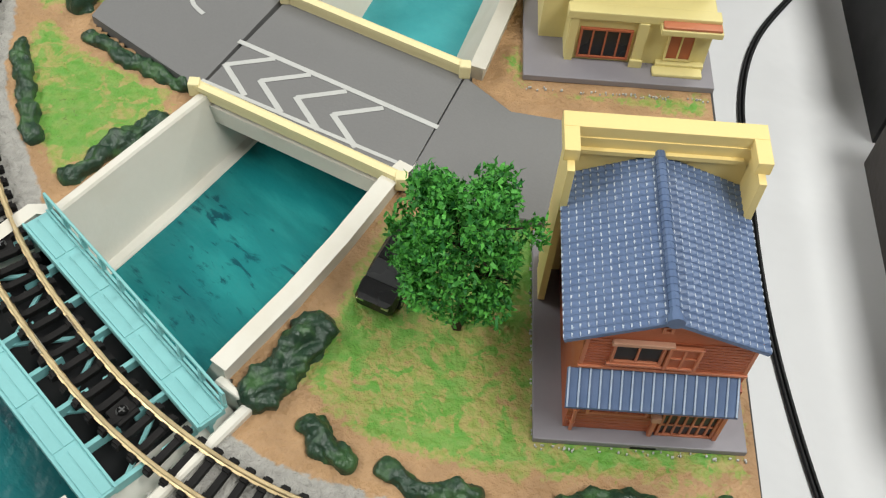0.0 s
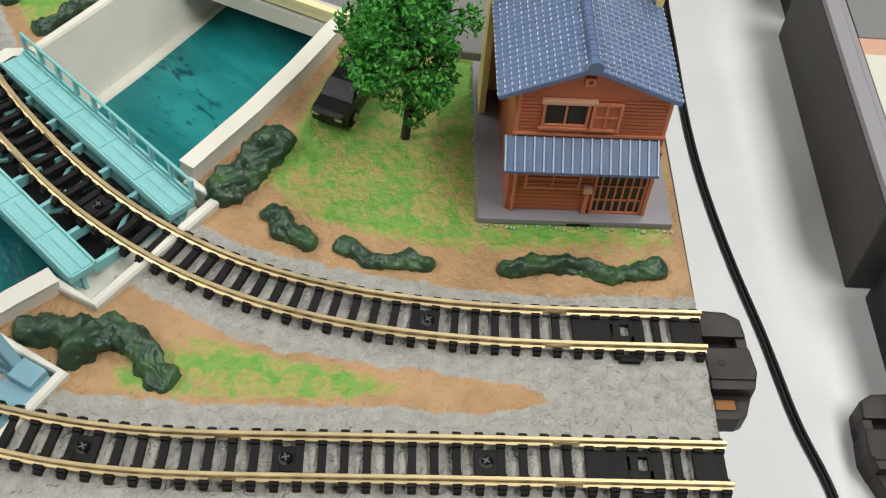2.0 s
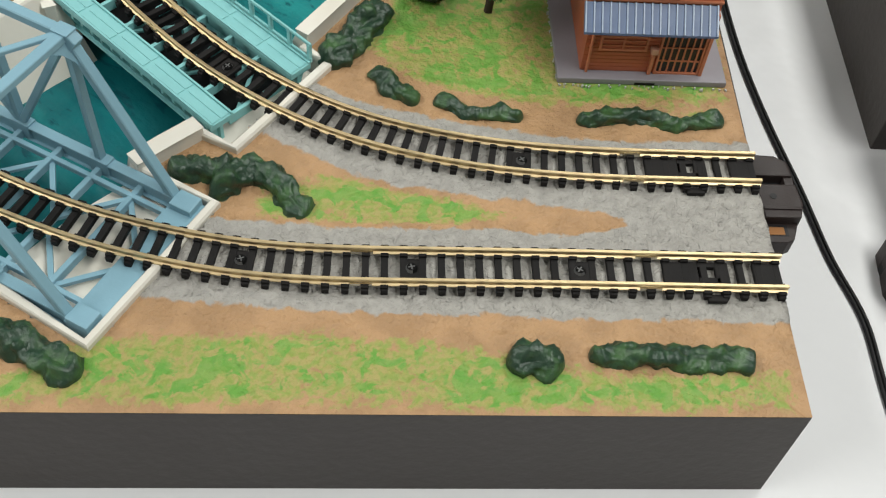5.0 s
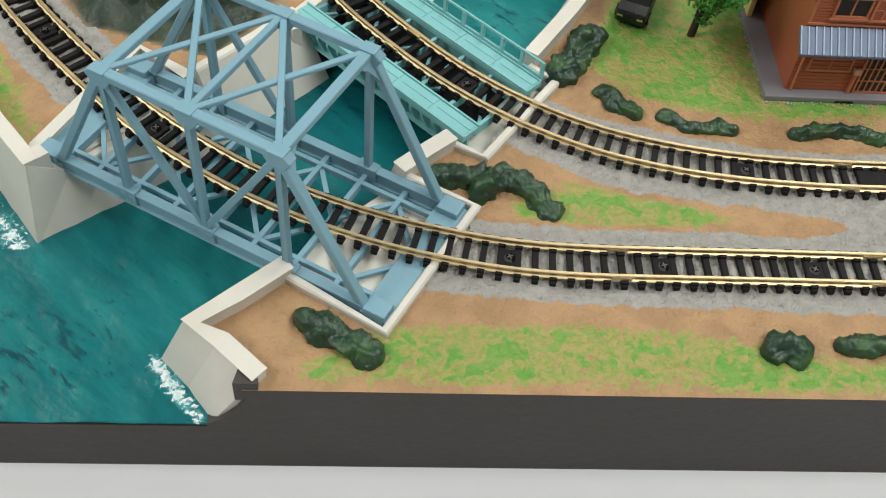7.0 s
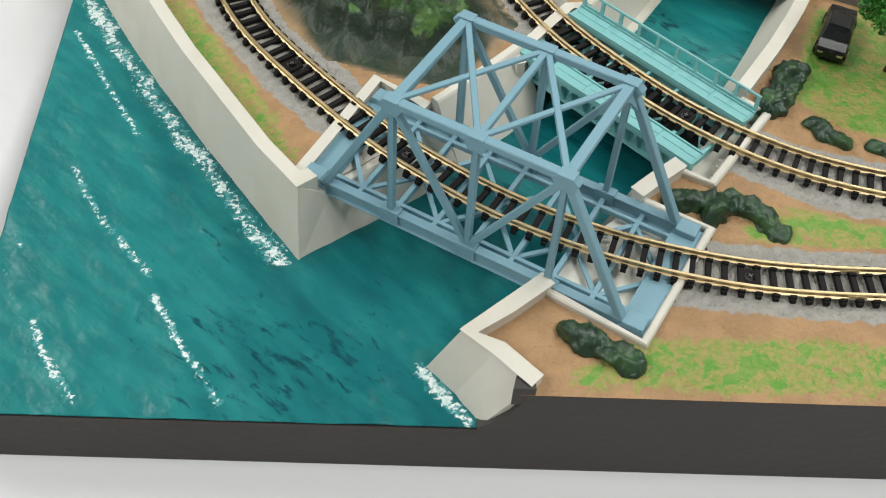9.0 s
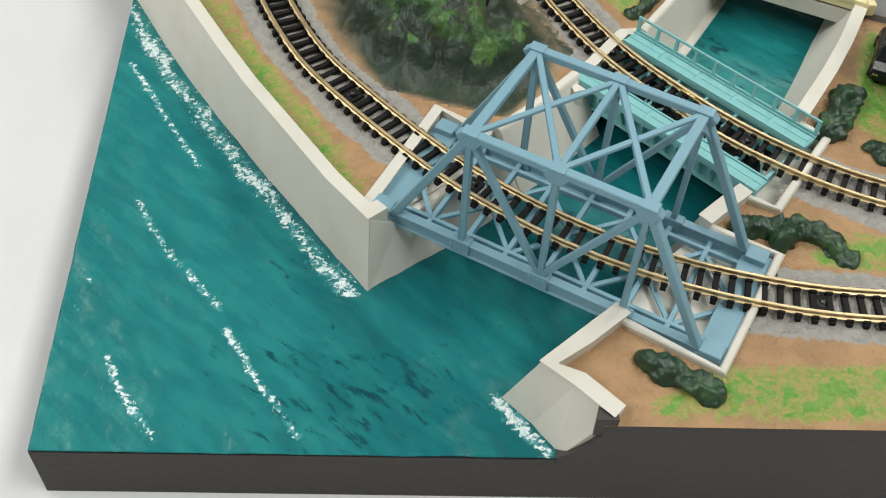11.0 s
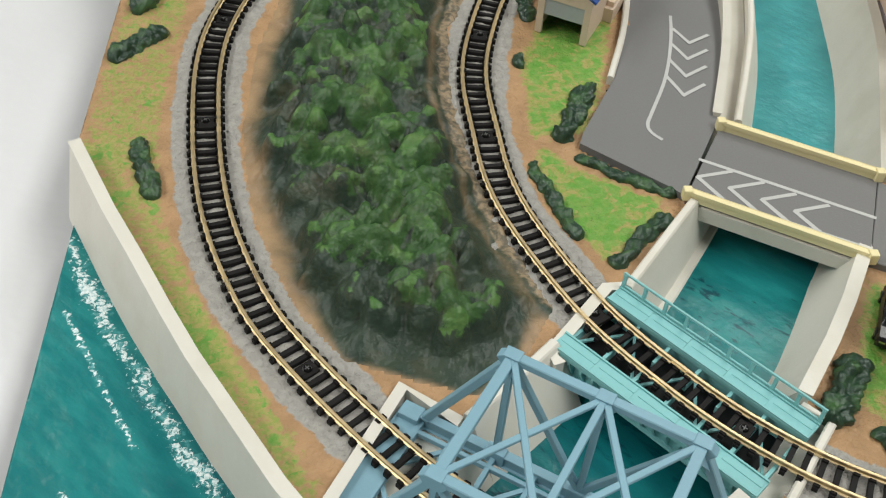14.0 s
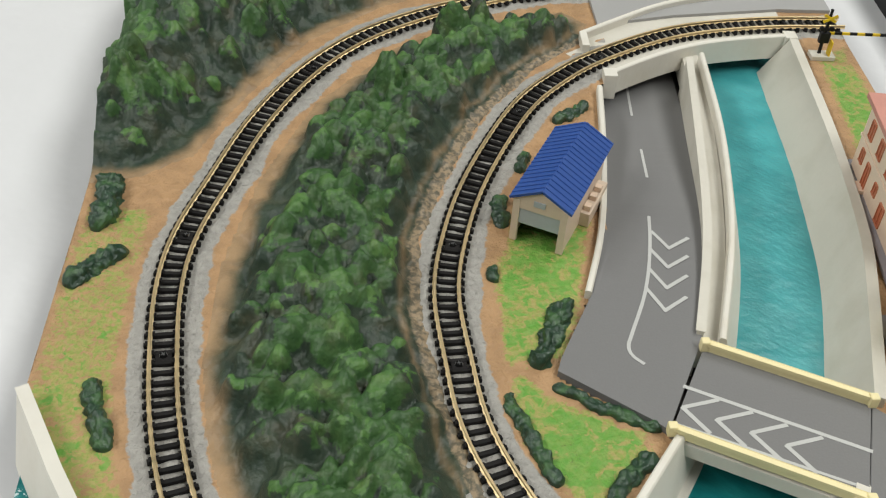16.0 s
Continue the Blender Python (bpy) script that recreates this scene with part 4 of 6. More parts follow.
# ---------------------------------------------------------------- girder bridge
def build_girder():
    t = thing("girder_bridge", -16.2, 12.4, 0, -44.4, "pale teal plastic girder bridge with side walkways", "bridge")
    L = 3.82
    for s in (-1, 1):
        y0, y1 = sorted((s * 1.05, s * 1.82))
        bm = boxed(-L, L, y0, y1, 0.12, 0.32, 0.02)
        walk_part = part("walkway", bm, M_TEAL, t)
        for k in range(5):
            x0, x1 = -L + 0.05 + k * 2 * L / 5, -L - 0.02 + (k + 1) * 2 * L / 5
            for q in (0, 1):
                a, b = (y0 + 0.1, y0 + 0.36) if q == 0 else (y0 + 0.4, y1 - 0.1)
                part("walk_panel", boxed(x0 + 0.04, x1 - 0.04, a, b, 0.3, 0.345, 0.012), M_TEAL, walk_part)
        for y in (y0 + 0.04, y1 - 0.04):
            part("kerb_rail", beamed((-L, y, 0.35), (L, y, 0.35), 0.06, 0.08), M_TEAL, t)
        web = s * 1.42
        bm = beam(bmesh.new(), (-L + 0.1, web, -0.3), (L - 0.1, web, -0.3), 0.1, 0.84)
        beam(bm, (-L + 0.1, web, -0.72), (L - 0.1, web, -0.72), 0.4, 0.08, bevel=0.01)
        girder = part("girder", bm, M_TEAL, t)
        for k in range(16):
            x = -L + 0.3 + k * (2 * L - 0.6) / 15
            br = bmesh.new()
            ye = s * 1.82
            a = [br.verts.new((x - 0.05, *p)) for p in ((web, 0.12), (ye, 0.12), (ye, 0.0), (web + s * 0.1, -0.68), (web, -0.68))]
            b = [br.verts.new((x + 0.05, v.co.y, v.co.z)) for v in a]
            br.faces.new(a)
            br.faces.new(b[::-1])
            for i in range(5):
                br.faces.new((a[i], b[i], b[(i + 1) % 5], a[(i + 1) % 5]))
            bmesh.ops.recalc_face_normals(br, faces=br.faces)
            part("bracket", br, M_TEAL, girder)
    # hand rail on the upstream side
    y = 1.86
    bm = beam(bmesh.new(), (-L, y, 0.98), (L, y, 0.98), 0.07, 0.1, bevel=0.015)
    beam(bm, (-L, y, 0.4), (L, y, 0.4), 0.06, 0.14)
    rail = part("hand_rail", bm, M_TEAL, t)
    for k in range(10):
        x = -L + 0.08 + k * (2 * L - 0.16) / 9
        part("rail_post", boxed(x - 0.06, x + 0.06, y - 0.05, y + 0.05, 0.3, 0.96), M_TEAL, rail)
    for k in range(7):
        x = -L + 0.2 + k * (2 * L - 0.4) / 6
        for s in (-1, 1):
            part("cross_beam", beamed((x, s * 0.2, -0.05), (x, s * 1.1, -0.05), 0.12, 0.3, bevel=0.01), M_TEAL, t)
    for k in range(6):
        x0 = -L + 0.2 + k * (2 * L - 0.4) / 6
        x1 = x0 + (2 * L - 0.4) / 6
        s = (-1) ** k
        part("lateral", beamed((x0, -0.9 * s, -0.16), (x1, 0.9 * s, -0.16), 0.1, 0.08), M_TEAL, t)
    # Black sheet added for the dark gaps under the track, where only shade falls.
    part("bottom_plate", boxed(-L + 0.2, L - 0.2, -1.3, 1.3, -0.8, -0.7), M_BLACK, t, "added black sheet for the shade between the girders")


build_girder()


# ---------------------------------------------------------------- viaduct over road and canal
def build_viaduct():
    i0 = int(np.argmin(np.hypot(INNER[:, 0] + 14.4, INNER[:, 1] - 45.6)))
    i1 = int(np.argmin(np.hypot(INNER[:, 0] + 2.4, INNER[:, 1] - 50.7)))
    line = INNER[i0:i1][::3]
    t = thing("railway_viaduct", 0, 0, 0, label="white concrete viaduct that carries the track over road and canal", category="bridge")
    n = side_of(line)
    sgn = 1 if (n[0] @ (np.array([0, 28]) - line[0])) > 0 else -1
    part("deck", strip_along(line, 0, 0, [(-1.5, -0.35), (1.5, -0.35), (1.5, 0.04), (-1.5, 0.04)]), M_CONC, t)
    part("deck", prismed([(-14.2, 47.2), (-9.0, 50.0), (-2.4, 51.5), (-2.4, 54.3), (-8.6, 52.5), (-14.2, 48.5)], -0.35, 0.03), M_CONC, t)
    back = smooth_line([(-14.25, 48.3), (-11.6, 50.3), (-8.6, 52.3), (-3.0, 54.3)], 0.8, 2)
    part("parapet", walled(back, 0.3, -0.9, 0.5), M_WHITE, t)
    part("end_post", boxed(-14.45, -14.05, 47.0, 48.45, -0.6, 0.52, 0.04), M_WHITE, t)
    for s in (sgn,):
        part("parapet", strip_along(line, s * 1.62, 0, [(-0.15, -0.9), (0.15, -0.9), (0.15, 0.42), (0.1, 0.47), (-0.1, 0.47), (-0.15, 0.42)]), M_WHITE, t)
    for k, (a, w) in enumerate(((0, 0.0), (-1, 0.0))):
        c = line[a] + n[a] * sgn * 1.62
        part("end_block", boxed(c[0] - 0.35, c[0] + 0.35, c[1] - 0.4, c[1] + 0.4, -0.9, 0.5, 0.05), M_WHITE, t)


build_viaduct()


# ---------------------------------------------------------------- road paint
def build_paint():
    t = thing("road_marking", 0, 0, 0, label="white painted chevrons and lane lines on the grey road", category="road marking")
    z = 0.306

    count = [0]

    def line(pts, w, zs=None, name="stripe"):
        count[0] += 1
        up = 0.0012 * (count[0] % 7)
        bm = bmesh.new()
        p = np.array(pts, float)
        n = side_of(p)
        rows = []
        for i, (a, q) in enumerate(zip(p, n)):
            h = (zs[i] if zs is not None else z) + up
            rows.append((bm.verts.new((*(a + q * w / 2), h)), bm.verts.new((*(a - q * w / 2), h))))
        for a, b in zip(rows, rows[1:]):
            bm.faces.new((a[0], a[1], b[1], b[0]))
        bmesh.ops.recalc_face_normals(bm, faces=bm.faces)
        ext = bmesh.ops.extrude_face_region(bm, geom=bm.faces[:])["geom"]
        bmesh.ops.translate(bm, vec=(0, 0, 0.006), verts=[v for v in ext if isinstance(v, bmesh.types.BMVert)])
        bmesh.ops.recalc_face_normals(bm, faces=bm.faces)
        part(name, bm, M_LINE, t)

    a, b = np.array((-13.8, 23.12)), np.array((-7.72, 20.25))
    c, d = np.array((-14.6, 21.42)), np.array((-8.5, 18.72))
    line([a, b], 0.16)
    line([c, d], 0.12)
    for k in range(4):
        step = np.array((1.105, -0.55)) * k
        top, tip, low = np.array((-12.6, 22.5)) + step, np.array((-14.03, 22.1)) + step, np.array((-13.28, 20.93)) + step
        line([top - (top - tip) * 0.02, tip], 0.16, name="chevron")
        line([tip - (low - tip) * 0.03, low], 0.17, name="chevron")
    zz = lambda p: [road_z(y) + 0.012 for _, y in p]  # noqa: E731
    main = smooth_line([(-13.15, 33.5), (-13.42, 31.85), (-13.93, 29.5), (-14.45, 27.7), (-15.0, 26.35), (-15.42, 25.3)], 0.4, 3).tolist()
    line(main, 0.14, zz(main))
    hook = smooth_line([(-15.42, 25.33), (-15.52, 24.95), (-15.42, 24.55), (-15.03, 24.16)], 0.15, 2).tolist()
    line(hook, 0.14, [0.31] * len(hook))
    for k in range(4):
        x, y = -13.29 - 0.315 * k, 32.3 - 1.335 * k
        p = np.linspace((x, y), (x + 0.53, y - 1.3), 5).tolist()
        line(p, 0.16, zz(p), "chevron")
        p = np.linspace((x + 0.46, y - 1.3), (x + 1.53, y - 0.44), 5).tolist()
        line(p, 0.16, zz(p), "chevron")
    for y0, y1, x0, x1 in ((37.0, 39.85, -12.52, -12.25), (43.4, 46.4, -12.05, -11.8)):
        p = np.linspace((x0, y0), (x1, y1), 6).tolist()
        line(p, 0.13, zz(p))


build_paint()


# ---------------------------------------------------------------- hills
def build_hill(name, poly, top, label, seed, rock_side=None, lumps=260, rise=2.6, peaks=()):
    step = 0.13
    p = np.array(poly)
    xs, ys = np.arange(p[:, 0].min() - 0.2, p[:, 0].max() + 0.3, step), np.arange(p[:, 1].min() - 0.2, p[:, 1].max() + 0.3, step)
    X, Y = np.meshgrid(xs, ys, indexing="ij")
    beyond = X < left_edge(Y) - 0.25
    X = np.maximum(X, left_edge(Y))
    ins = inside(poly, X, Y)
    d = np.where(ins, 1, -1) * edge_distance(poly, X, Y)
    dn = d + 0.45 * value_noise(X, Y, 1.6, seed)
    r = np.clip((dn - 0.3) / rise, 0, 1)
    z = top * (r * r * (3 - 2 * r)) + 0.25 * value_noise(X, Y, 1.3, seed + 1) * np.clip(dn / 1.0, 0, 1) + 0.05 * value_noise(X, Y, 0.4, seed + 2) * np.clip(dn / 0.6, 0, 1)
    g = np.random.RandomState(seed)
    lump = np.zeros_like(X)
    tone = np.zeros_like(X)
    wob = value_noise(X, Y, 0.42, seed + 5, 3)
    spots = []
    while len(spots) < lumps:
        x, y = g.uniform(xs[0], xs[-1]), g.uniform(ys[0], ys[-1])
        i, j = min(int((x - xs[0]) / step), len(xs) - 1), min(int((y - ys[0]) / step), len(ys) - 1)
        if dn[i, j] < (1.5 if rock_side is not None else 1.2):
            continue
        R, h = g.uniform(0.26, 0.62), g.uniform(0.35, 0.95)
        if g.rand() < 0.10:
            R, h = g.uniform(0.5, 0.8), g.uniform(0.6, 1.0)
        spots.append((x, y, R, h))
    for x, y, R, h in spots + list(peaks):
        ang, el = g.uniform(0, 3.14), g.uniform(1, 1.5)
        k = int(R * 2.2 / step)
        i, j = int((x - xs[0]) / step), int((y - ys[0]) / step)
        w = (slice(max(i - k, 0), i + k + 1), slice(max(j - k, 0), j + k + 1))
        U, V = X[w] - x, Y[w] - y
        u, v = U * math.cos(ang) + V * math.sin(ang), -U * math.sin(ang) + V * math.cos(ang)
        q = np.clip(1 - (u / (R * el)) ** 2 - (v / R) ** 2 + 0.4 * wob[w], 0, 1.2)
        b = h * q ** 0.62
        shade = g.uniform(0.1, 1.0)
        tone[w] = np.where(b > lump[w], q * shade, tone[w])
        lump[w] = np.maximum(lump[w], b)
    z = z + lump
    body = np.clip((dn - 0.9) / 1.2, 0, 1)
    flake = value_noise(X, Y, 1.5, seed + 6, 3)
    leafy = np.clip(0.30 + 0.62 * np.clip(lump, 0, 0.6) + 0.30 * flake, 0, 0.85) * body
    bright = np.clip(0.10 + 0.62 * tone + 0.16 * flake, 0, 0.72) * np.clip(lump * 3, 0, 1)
    narrow = 1.35 + 2.2 * np.clip((15.5 - Y) / 2, 0, 1)
    soil = np.clip(1.25 - np.clip(d - 0.15 / narrow + 0.18 * value_noise(X, Y, 2.5, seed + 9), 0, 9) * narrow / 1.1, 0, 1.2)
    rock = np.zeros_like(X)
    if rock_side is not None:
        sd = edge_distance(rock_side, X, Y, False)
        rock = 0.75 * np.clip(1.45 - sd / 0.45, 0, 1)
        seam = np.clip(1 - np.abs(sd - 0.68 - 0.15 * value_noise(X, Y, 1.5, seed + 4)) / 0.25, 0, 1)
        soil = np.maximum(soil * np.clip(sd / 0.7 - 0.6, 0, 1), 0.5 * seam)
        z += np.clip(1 - sd / 1.2, 0, 1) * (0.12 * value_noise(X, Y, 0.5, seed + 8, 3) + 0.1)
    keep = ins[:-1, :-1]
    z = np.maximum(z * np.clip(d / 0.5, 0, 1), 0) + np.where(d > 0.16, 0.045, -0.04)
    z = np.where(beyond, -0.2, z)
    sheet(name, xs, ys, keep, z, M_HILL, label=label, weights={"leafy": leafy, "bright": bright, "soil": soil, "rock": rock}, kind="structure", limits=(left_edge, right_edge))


HILL_IN = [(-31.3, 24), (-31.3, 29.5), (-30.45, 34.8), (-28.25, 41.4), (-24.5, 46.8), (-20.2, 50.0), (-15.0, 51.5), (-13.6, 50.2), (-14.0, 48.2), (-16.95, 45.25), (-20.1, 40.15), (-21.9, 35.4), (-23.1, 31), (-23.0, 26.5), (-22.1, 21.8), (-20.85, 18.1), (-19.8, 15.5), (-20.8, 13.5), (-22.5, 11.7), (-24.9, 12.35), (-26.9, 12.9), (-29.1, 16.0), (-30.6, 19.8)]
HILL_OUT = [(-41, 33.6), (-38.6, 34.0), (-35.3, 34.9), (-33.2, 36.6), (-31.4, 41.7), (-28.8, 47.0), (-25.4, 50.8), (-20.8, 53.8), (-16, 56), (-12, 57.2), (-12, 60), (-41, 60)]
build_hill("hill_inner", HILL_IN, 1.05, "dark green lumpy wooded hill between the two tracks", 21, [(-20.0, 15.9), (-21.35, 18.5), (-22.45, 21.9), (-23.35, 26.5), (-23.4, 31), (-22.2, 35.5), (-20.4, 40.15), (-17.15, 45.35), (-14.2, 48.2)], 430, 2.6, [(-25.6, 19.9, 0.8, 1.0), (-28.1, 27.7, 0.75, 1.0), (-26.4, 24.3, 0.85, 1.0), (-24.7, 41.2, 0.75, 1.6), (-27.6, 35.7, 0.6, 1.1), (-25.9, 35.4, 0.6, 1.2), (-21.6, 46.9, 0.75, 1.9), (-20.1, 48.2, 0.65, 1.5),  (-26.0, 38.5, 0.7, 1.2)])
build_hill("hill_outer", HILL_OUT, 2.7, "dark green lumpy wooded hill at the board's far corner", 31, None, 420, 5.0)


# ---------------------------------------------------------------- hedges
HEDGES = [
    ([(-10.4, 13.5), (-10.9, 12.5), (-11.55, 11.6)], 0.58, "dark green moulded hedge beside the river wall"),
    ([(-10.24, 10.82), (-9.78, 10.44), (-9.39, 10.07)], 0.42, "small dark green moulded shrub by the lawn"),
    ([(-8.42, 9.91), (-7.72, 9.56), (-7.0, 9.5), (-6.37, 9.46)], 0.31, "low dark green moulded hedge beside the track"),
    ([(-4.3, 9.37), (-3.07, 9.55), (-1.86, 9.35), (-0.61, 9.5)], 0.36, "long dark green moulded hedge before the brown house"),
    ([(-15.32, 7.14), (-14.9, 7.2), (-14.4, 7.05)], 0.54, "dark green moulded shrub by the truss bridge"),
    ([(-14.28, 6.5), (-13.5, 7.2), (-13.0, 6.8), (-12.3, 6.0)], 0.5, "dark green moulded hedge between the tracks"),
    ([(-6.55, 1.38), (-6.35, 1.4), (-6.1, 1.38)], 0.56, "round dark green moulded bush at the front edge"),
    ([(-4.67, 1.58), (-3.8, 1.6), (-3.0, 1.52), (-2.1, 1.55), (-1.29, 1.58)], 0.42, "long dark green moulded hedge at the front edge"),
    ([(-18.93, 2.0), (-18.1, 1.5), (-17.3, 1.0)], 0.5, "dark green moulded hedge beside the truss pier"),
    ([(-18.29, 23.16), (-17.08, 22.44), (-15.89, 21.73), (-15.1, 21.35)], 0.31, "narrow dark green moulded hedge along the road"),
    ([(-20.16, 22.55), (-19.64, 21.03), (-18.89, 19.04)], 0.33, "dark green moulded hedge beside the track"),
    ([(-17.45, 17.74), (-16.48, 19.03), (-15.53, 19.95)], 0.4, "dark green moulded hedge along the river wall"),
    ([(-17.63, 27.4), (-18.24, 25.89), (-18.82, 24.46)], 0.5, "tall dark green moulded hedge by the road junction"),
    ([(-20.3, 29.45), (-20.25, 29.0)], 0.3, "small dark green moulded bush by the track"),
    ([(-19.75, 33.9), (-19.75, 33.2), (-19.75, 32.5)], 0.42, "dark green moulded bush beside the shed"),
    ([(-18.35, 37.4), (-18.6, 36.4)], 0.35, "dark green moulded bush behind the shed"),
    ([(-15.1, 41.7), (-15.7, 41.0), (-16.4, 40.4)], 0.38, "dark green moulded hedge by the viaduct"),
    ([(-36.51, 34.4), (-36.3, 33.0), (-36.42, 31.72)], 0.62, "dark green moulded bush at the board's edge"),
    ([(-35.3, 29.85), (-36.0, 29.2), (-36.68, 28.2)], 0.5, "dark green moulded bush at the board's edge"),
    ([(-34.81, 22.8), (-34.44, 21.49), (-33.87, 20.3)], 0.42, "dark green moulded hedge above the sea wall"),
]


def build_hedge(pts, radius, label, seed):
    radius = radius * 0.88
    line = smooth_line(pts, 0.07, 3)
    n = side_of(line)
    g = random.Random(seed)
    off = Vector((g.uniform(0, 50), g.uniform(0, 50), g.uniform(0, 50)))
    base = line.mean(axis=0)
    t = thing("hedge", base[0], base[1], 0, label=label, category="hedge", group="moulded hedges")
    bm = bmesh.new()
    rings = []
    K = 22
    m = len(line)
    ends = 5
    d0, d1 = np.array([n[0][1], -n[0][0]]), np.array([n[-1][1], -n[-1][0]])
    stations = [(line[0] - d0 * radius * math.cos(math.pi / 2 * k / ends), n[0], math.sin(math.pi / 2 * k / ends)) for k in range(ends)]
    stations += [(line[i], n[i], 1.0) for i in range(m)]
    stations += [(line[-1] + d1 * radius * math.sin(math.pi / 2 * k / ends), n[-1], math.cos(math.pi / 2 * k / ends)) for k in range(1, ends + 1)]
    for p, q, w in stations:
        ring = []
        for k in range(K):
            a = math.pi * (k / (K - 1))
            v = Vector((p[0] - base[0] + q[0] * radius * w * math.cos(a), p[1] - base[1] + q[1] * radius * w * math.cos(a), radius * 1.15 * w * math.sin(a) ** 0.8))
            f = noise.noise((v * 1.7 + off)) * 0.85 + noise.noise((v * 4.0 + off)) * 0.6 + abs(noise.noise((v * 7.5 + off))) * 0.35 - 0.2
            c = Vector((p[0] - base[0], p[1] - base[1], 0))
            v = c + (v - c) * (1.0 + 0.62 * f)
            v.z -= 0.04
            ring.append(bm.verts.new(v))
        rings.append(ring)
    for a, b in zip(rings, rings[1:]):
        for k in range(K - 1):
            bm.faces.new((a[k], b[k], b[k + 1], a[k + 1]))
    bmesh.ops.recalc_face_normals(bm, faces=bm.faces)
    part("foliage", bm, M_HEDGE, t, smooth=True)


for number, (pts, radius, label) in enumerate(HEDGES):
    build_hedge(pts, radius, label, number)


# ---------------------------------------------------------------- brown house
def roof_side(x_ridge, z_ridge, x_eave, z_eave, y0, y1, thick):
    """A sloping slab from ridge to eave."""
    bm = bmesh.new()
    d = Vector((x_eave - x_ridge, 0, z_eave - z_ridge)).normalized()
    nrm = Vector((-d.z, 0, d.x))
    if nrm.z < 0:
        nrm = -nrm
    vs = []
    for y in (y0, y1):
        for p in (Vector((x_ridge, y, z_ridge)), Vector((x_eave, y, z_eave))):
            vs.append((bm.verts.new(p), bm.verts.new(p - nrm * thick)))
    (a, a2), (b, b2), (c, c2), (e, e2) = vs
    for f in ((a, b, e, c), (a2, c2, e2, b2), (a, a2, b2, b), (c, e, e2, c2), (b, b2, e2, e), (a, c, c2, a2)):
        bm.faces.new(f)
    bmesh.ops.recalc_face_normals(bm, faces=bm.faces)
    return bm, d, nrm


def tile_field(x_ridge, z_ridge, x_eave, z_eave, y0, y1, across, along):
    """Curved roof tiles in rows, each with its own raised lower edge that carries a painted highlight."""
    bm = bmesh.new()
    lip_glint = bm.verts.layers.float.new("lip_glint")
    d = Vector((x_eave - x_ridge, 0, z_eave - z_ridge))
    nrm = Vector((-d.z, 0, d.x)).normalized()
    if nrm.z < 0:
        nrm = -nrm
    sy = (y1 - y0) / along
    g = random.Random(3)
    for i in range(across):
        for j in range(along):
            p = Vector((x_ridge, y0 + j * sy, z_ridge)) + d * (i / across)
            q = d / across
            lift = 0.045 + g.uniform(-0.006, 0.006)
            pts = []
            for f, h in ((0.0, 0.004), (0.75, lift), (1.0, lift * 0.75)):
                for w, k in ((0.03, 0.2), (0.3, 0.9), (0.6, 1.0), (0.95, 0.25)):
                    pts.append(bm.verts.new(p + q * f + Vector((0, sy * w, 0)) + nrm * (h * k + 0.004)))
                    pts[-1][lip_glint] = (0.0, 0.35, 0.8)[(0.0, 0.75, 1.0).index(f)] * k ** 2
            for r in range(2):
                for c in range(3):
                    a = r * 4 + c
                    bm.faces.new((pts[a], pts[a + 1], pts[a + 5], pts[a + 4]))
            low = [bm.verts.new(v.co - nrm * (lift + 0.01)) for v in pts[8:12]]
            for c in range(3):
                bm.faces.new((pts[8 + c], pts[9 + c], low[c + 1], low[c]))
    bmesh.ops.recalc_face_normals(bm, faces=bm.faces)
    return bm


def siding(bm, x0, x1, y, z0, z1, pitch=0.11, depth=0.02):
    n = max(1, int((z1 - z0) / pitch))
    for k in range(n):
        a = z0 + k * (z1 - z0) / n
        box(bm, x0, x1, y - depth, y + 0.001, a + 0.012, a + (z1 - z0) / n - 0.012)
    return bm


def framed_window(parent, x0, x1, y, z0, z1, cols, rows, frame_m, pane_m, name="window"):
    w = 0.07
    bm = bmesh.new()
    for a, b in ((x0, x0 + w), (x1 - w, x1)):
        box(bm, a, b, y - 0.09, y, z0, z1, 0.01)
    for a, b in ((z0, z0 + w), (z1 - w, z1)):
        box(bm, x0 + w, x1 - w, y - 0.085, y, a, b, 0.01)
    for k in range(1, cols):
        c = x0 + (x1 - x0) * k / cols
        box(bm, c - 0.025, c + 0.025, y - 0.07, y, z0 + w, z1 - w)
    for k in range(1, rows):
        c = z0 + (z1 - z0) * k / rows
        box(bm, x0 + w, x1 - w, y - 0.066, y, c - 0.02, c + 0.02)
    win = part(name, bm, frame_m, parent)
    part("pane", boxed(x0 + w, x1 - w, y - 0.03, y - 0.012, z0 + w, z1 - w), pane_m, win, "dark window pane")
    return win


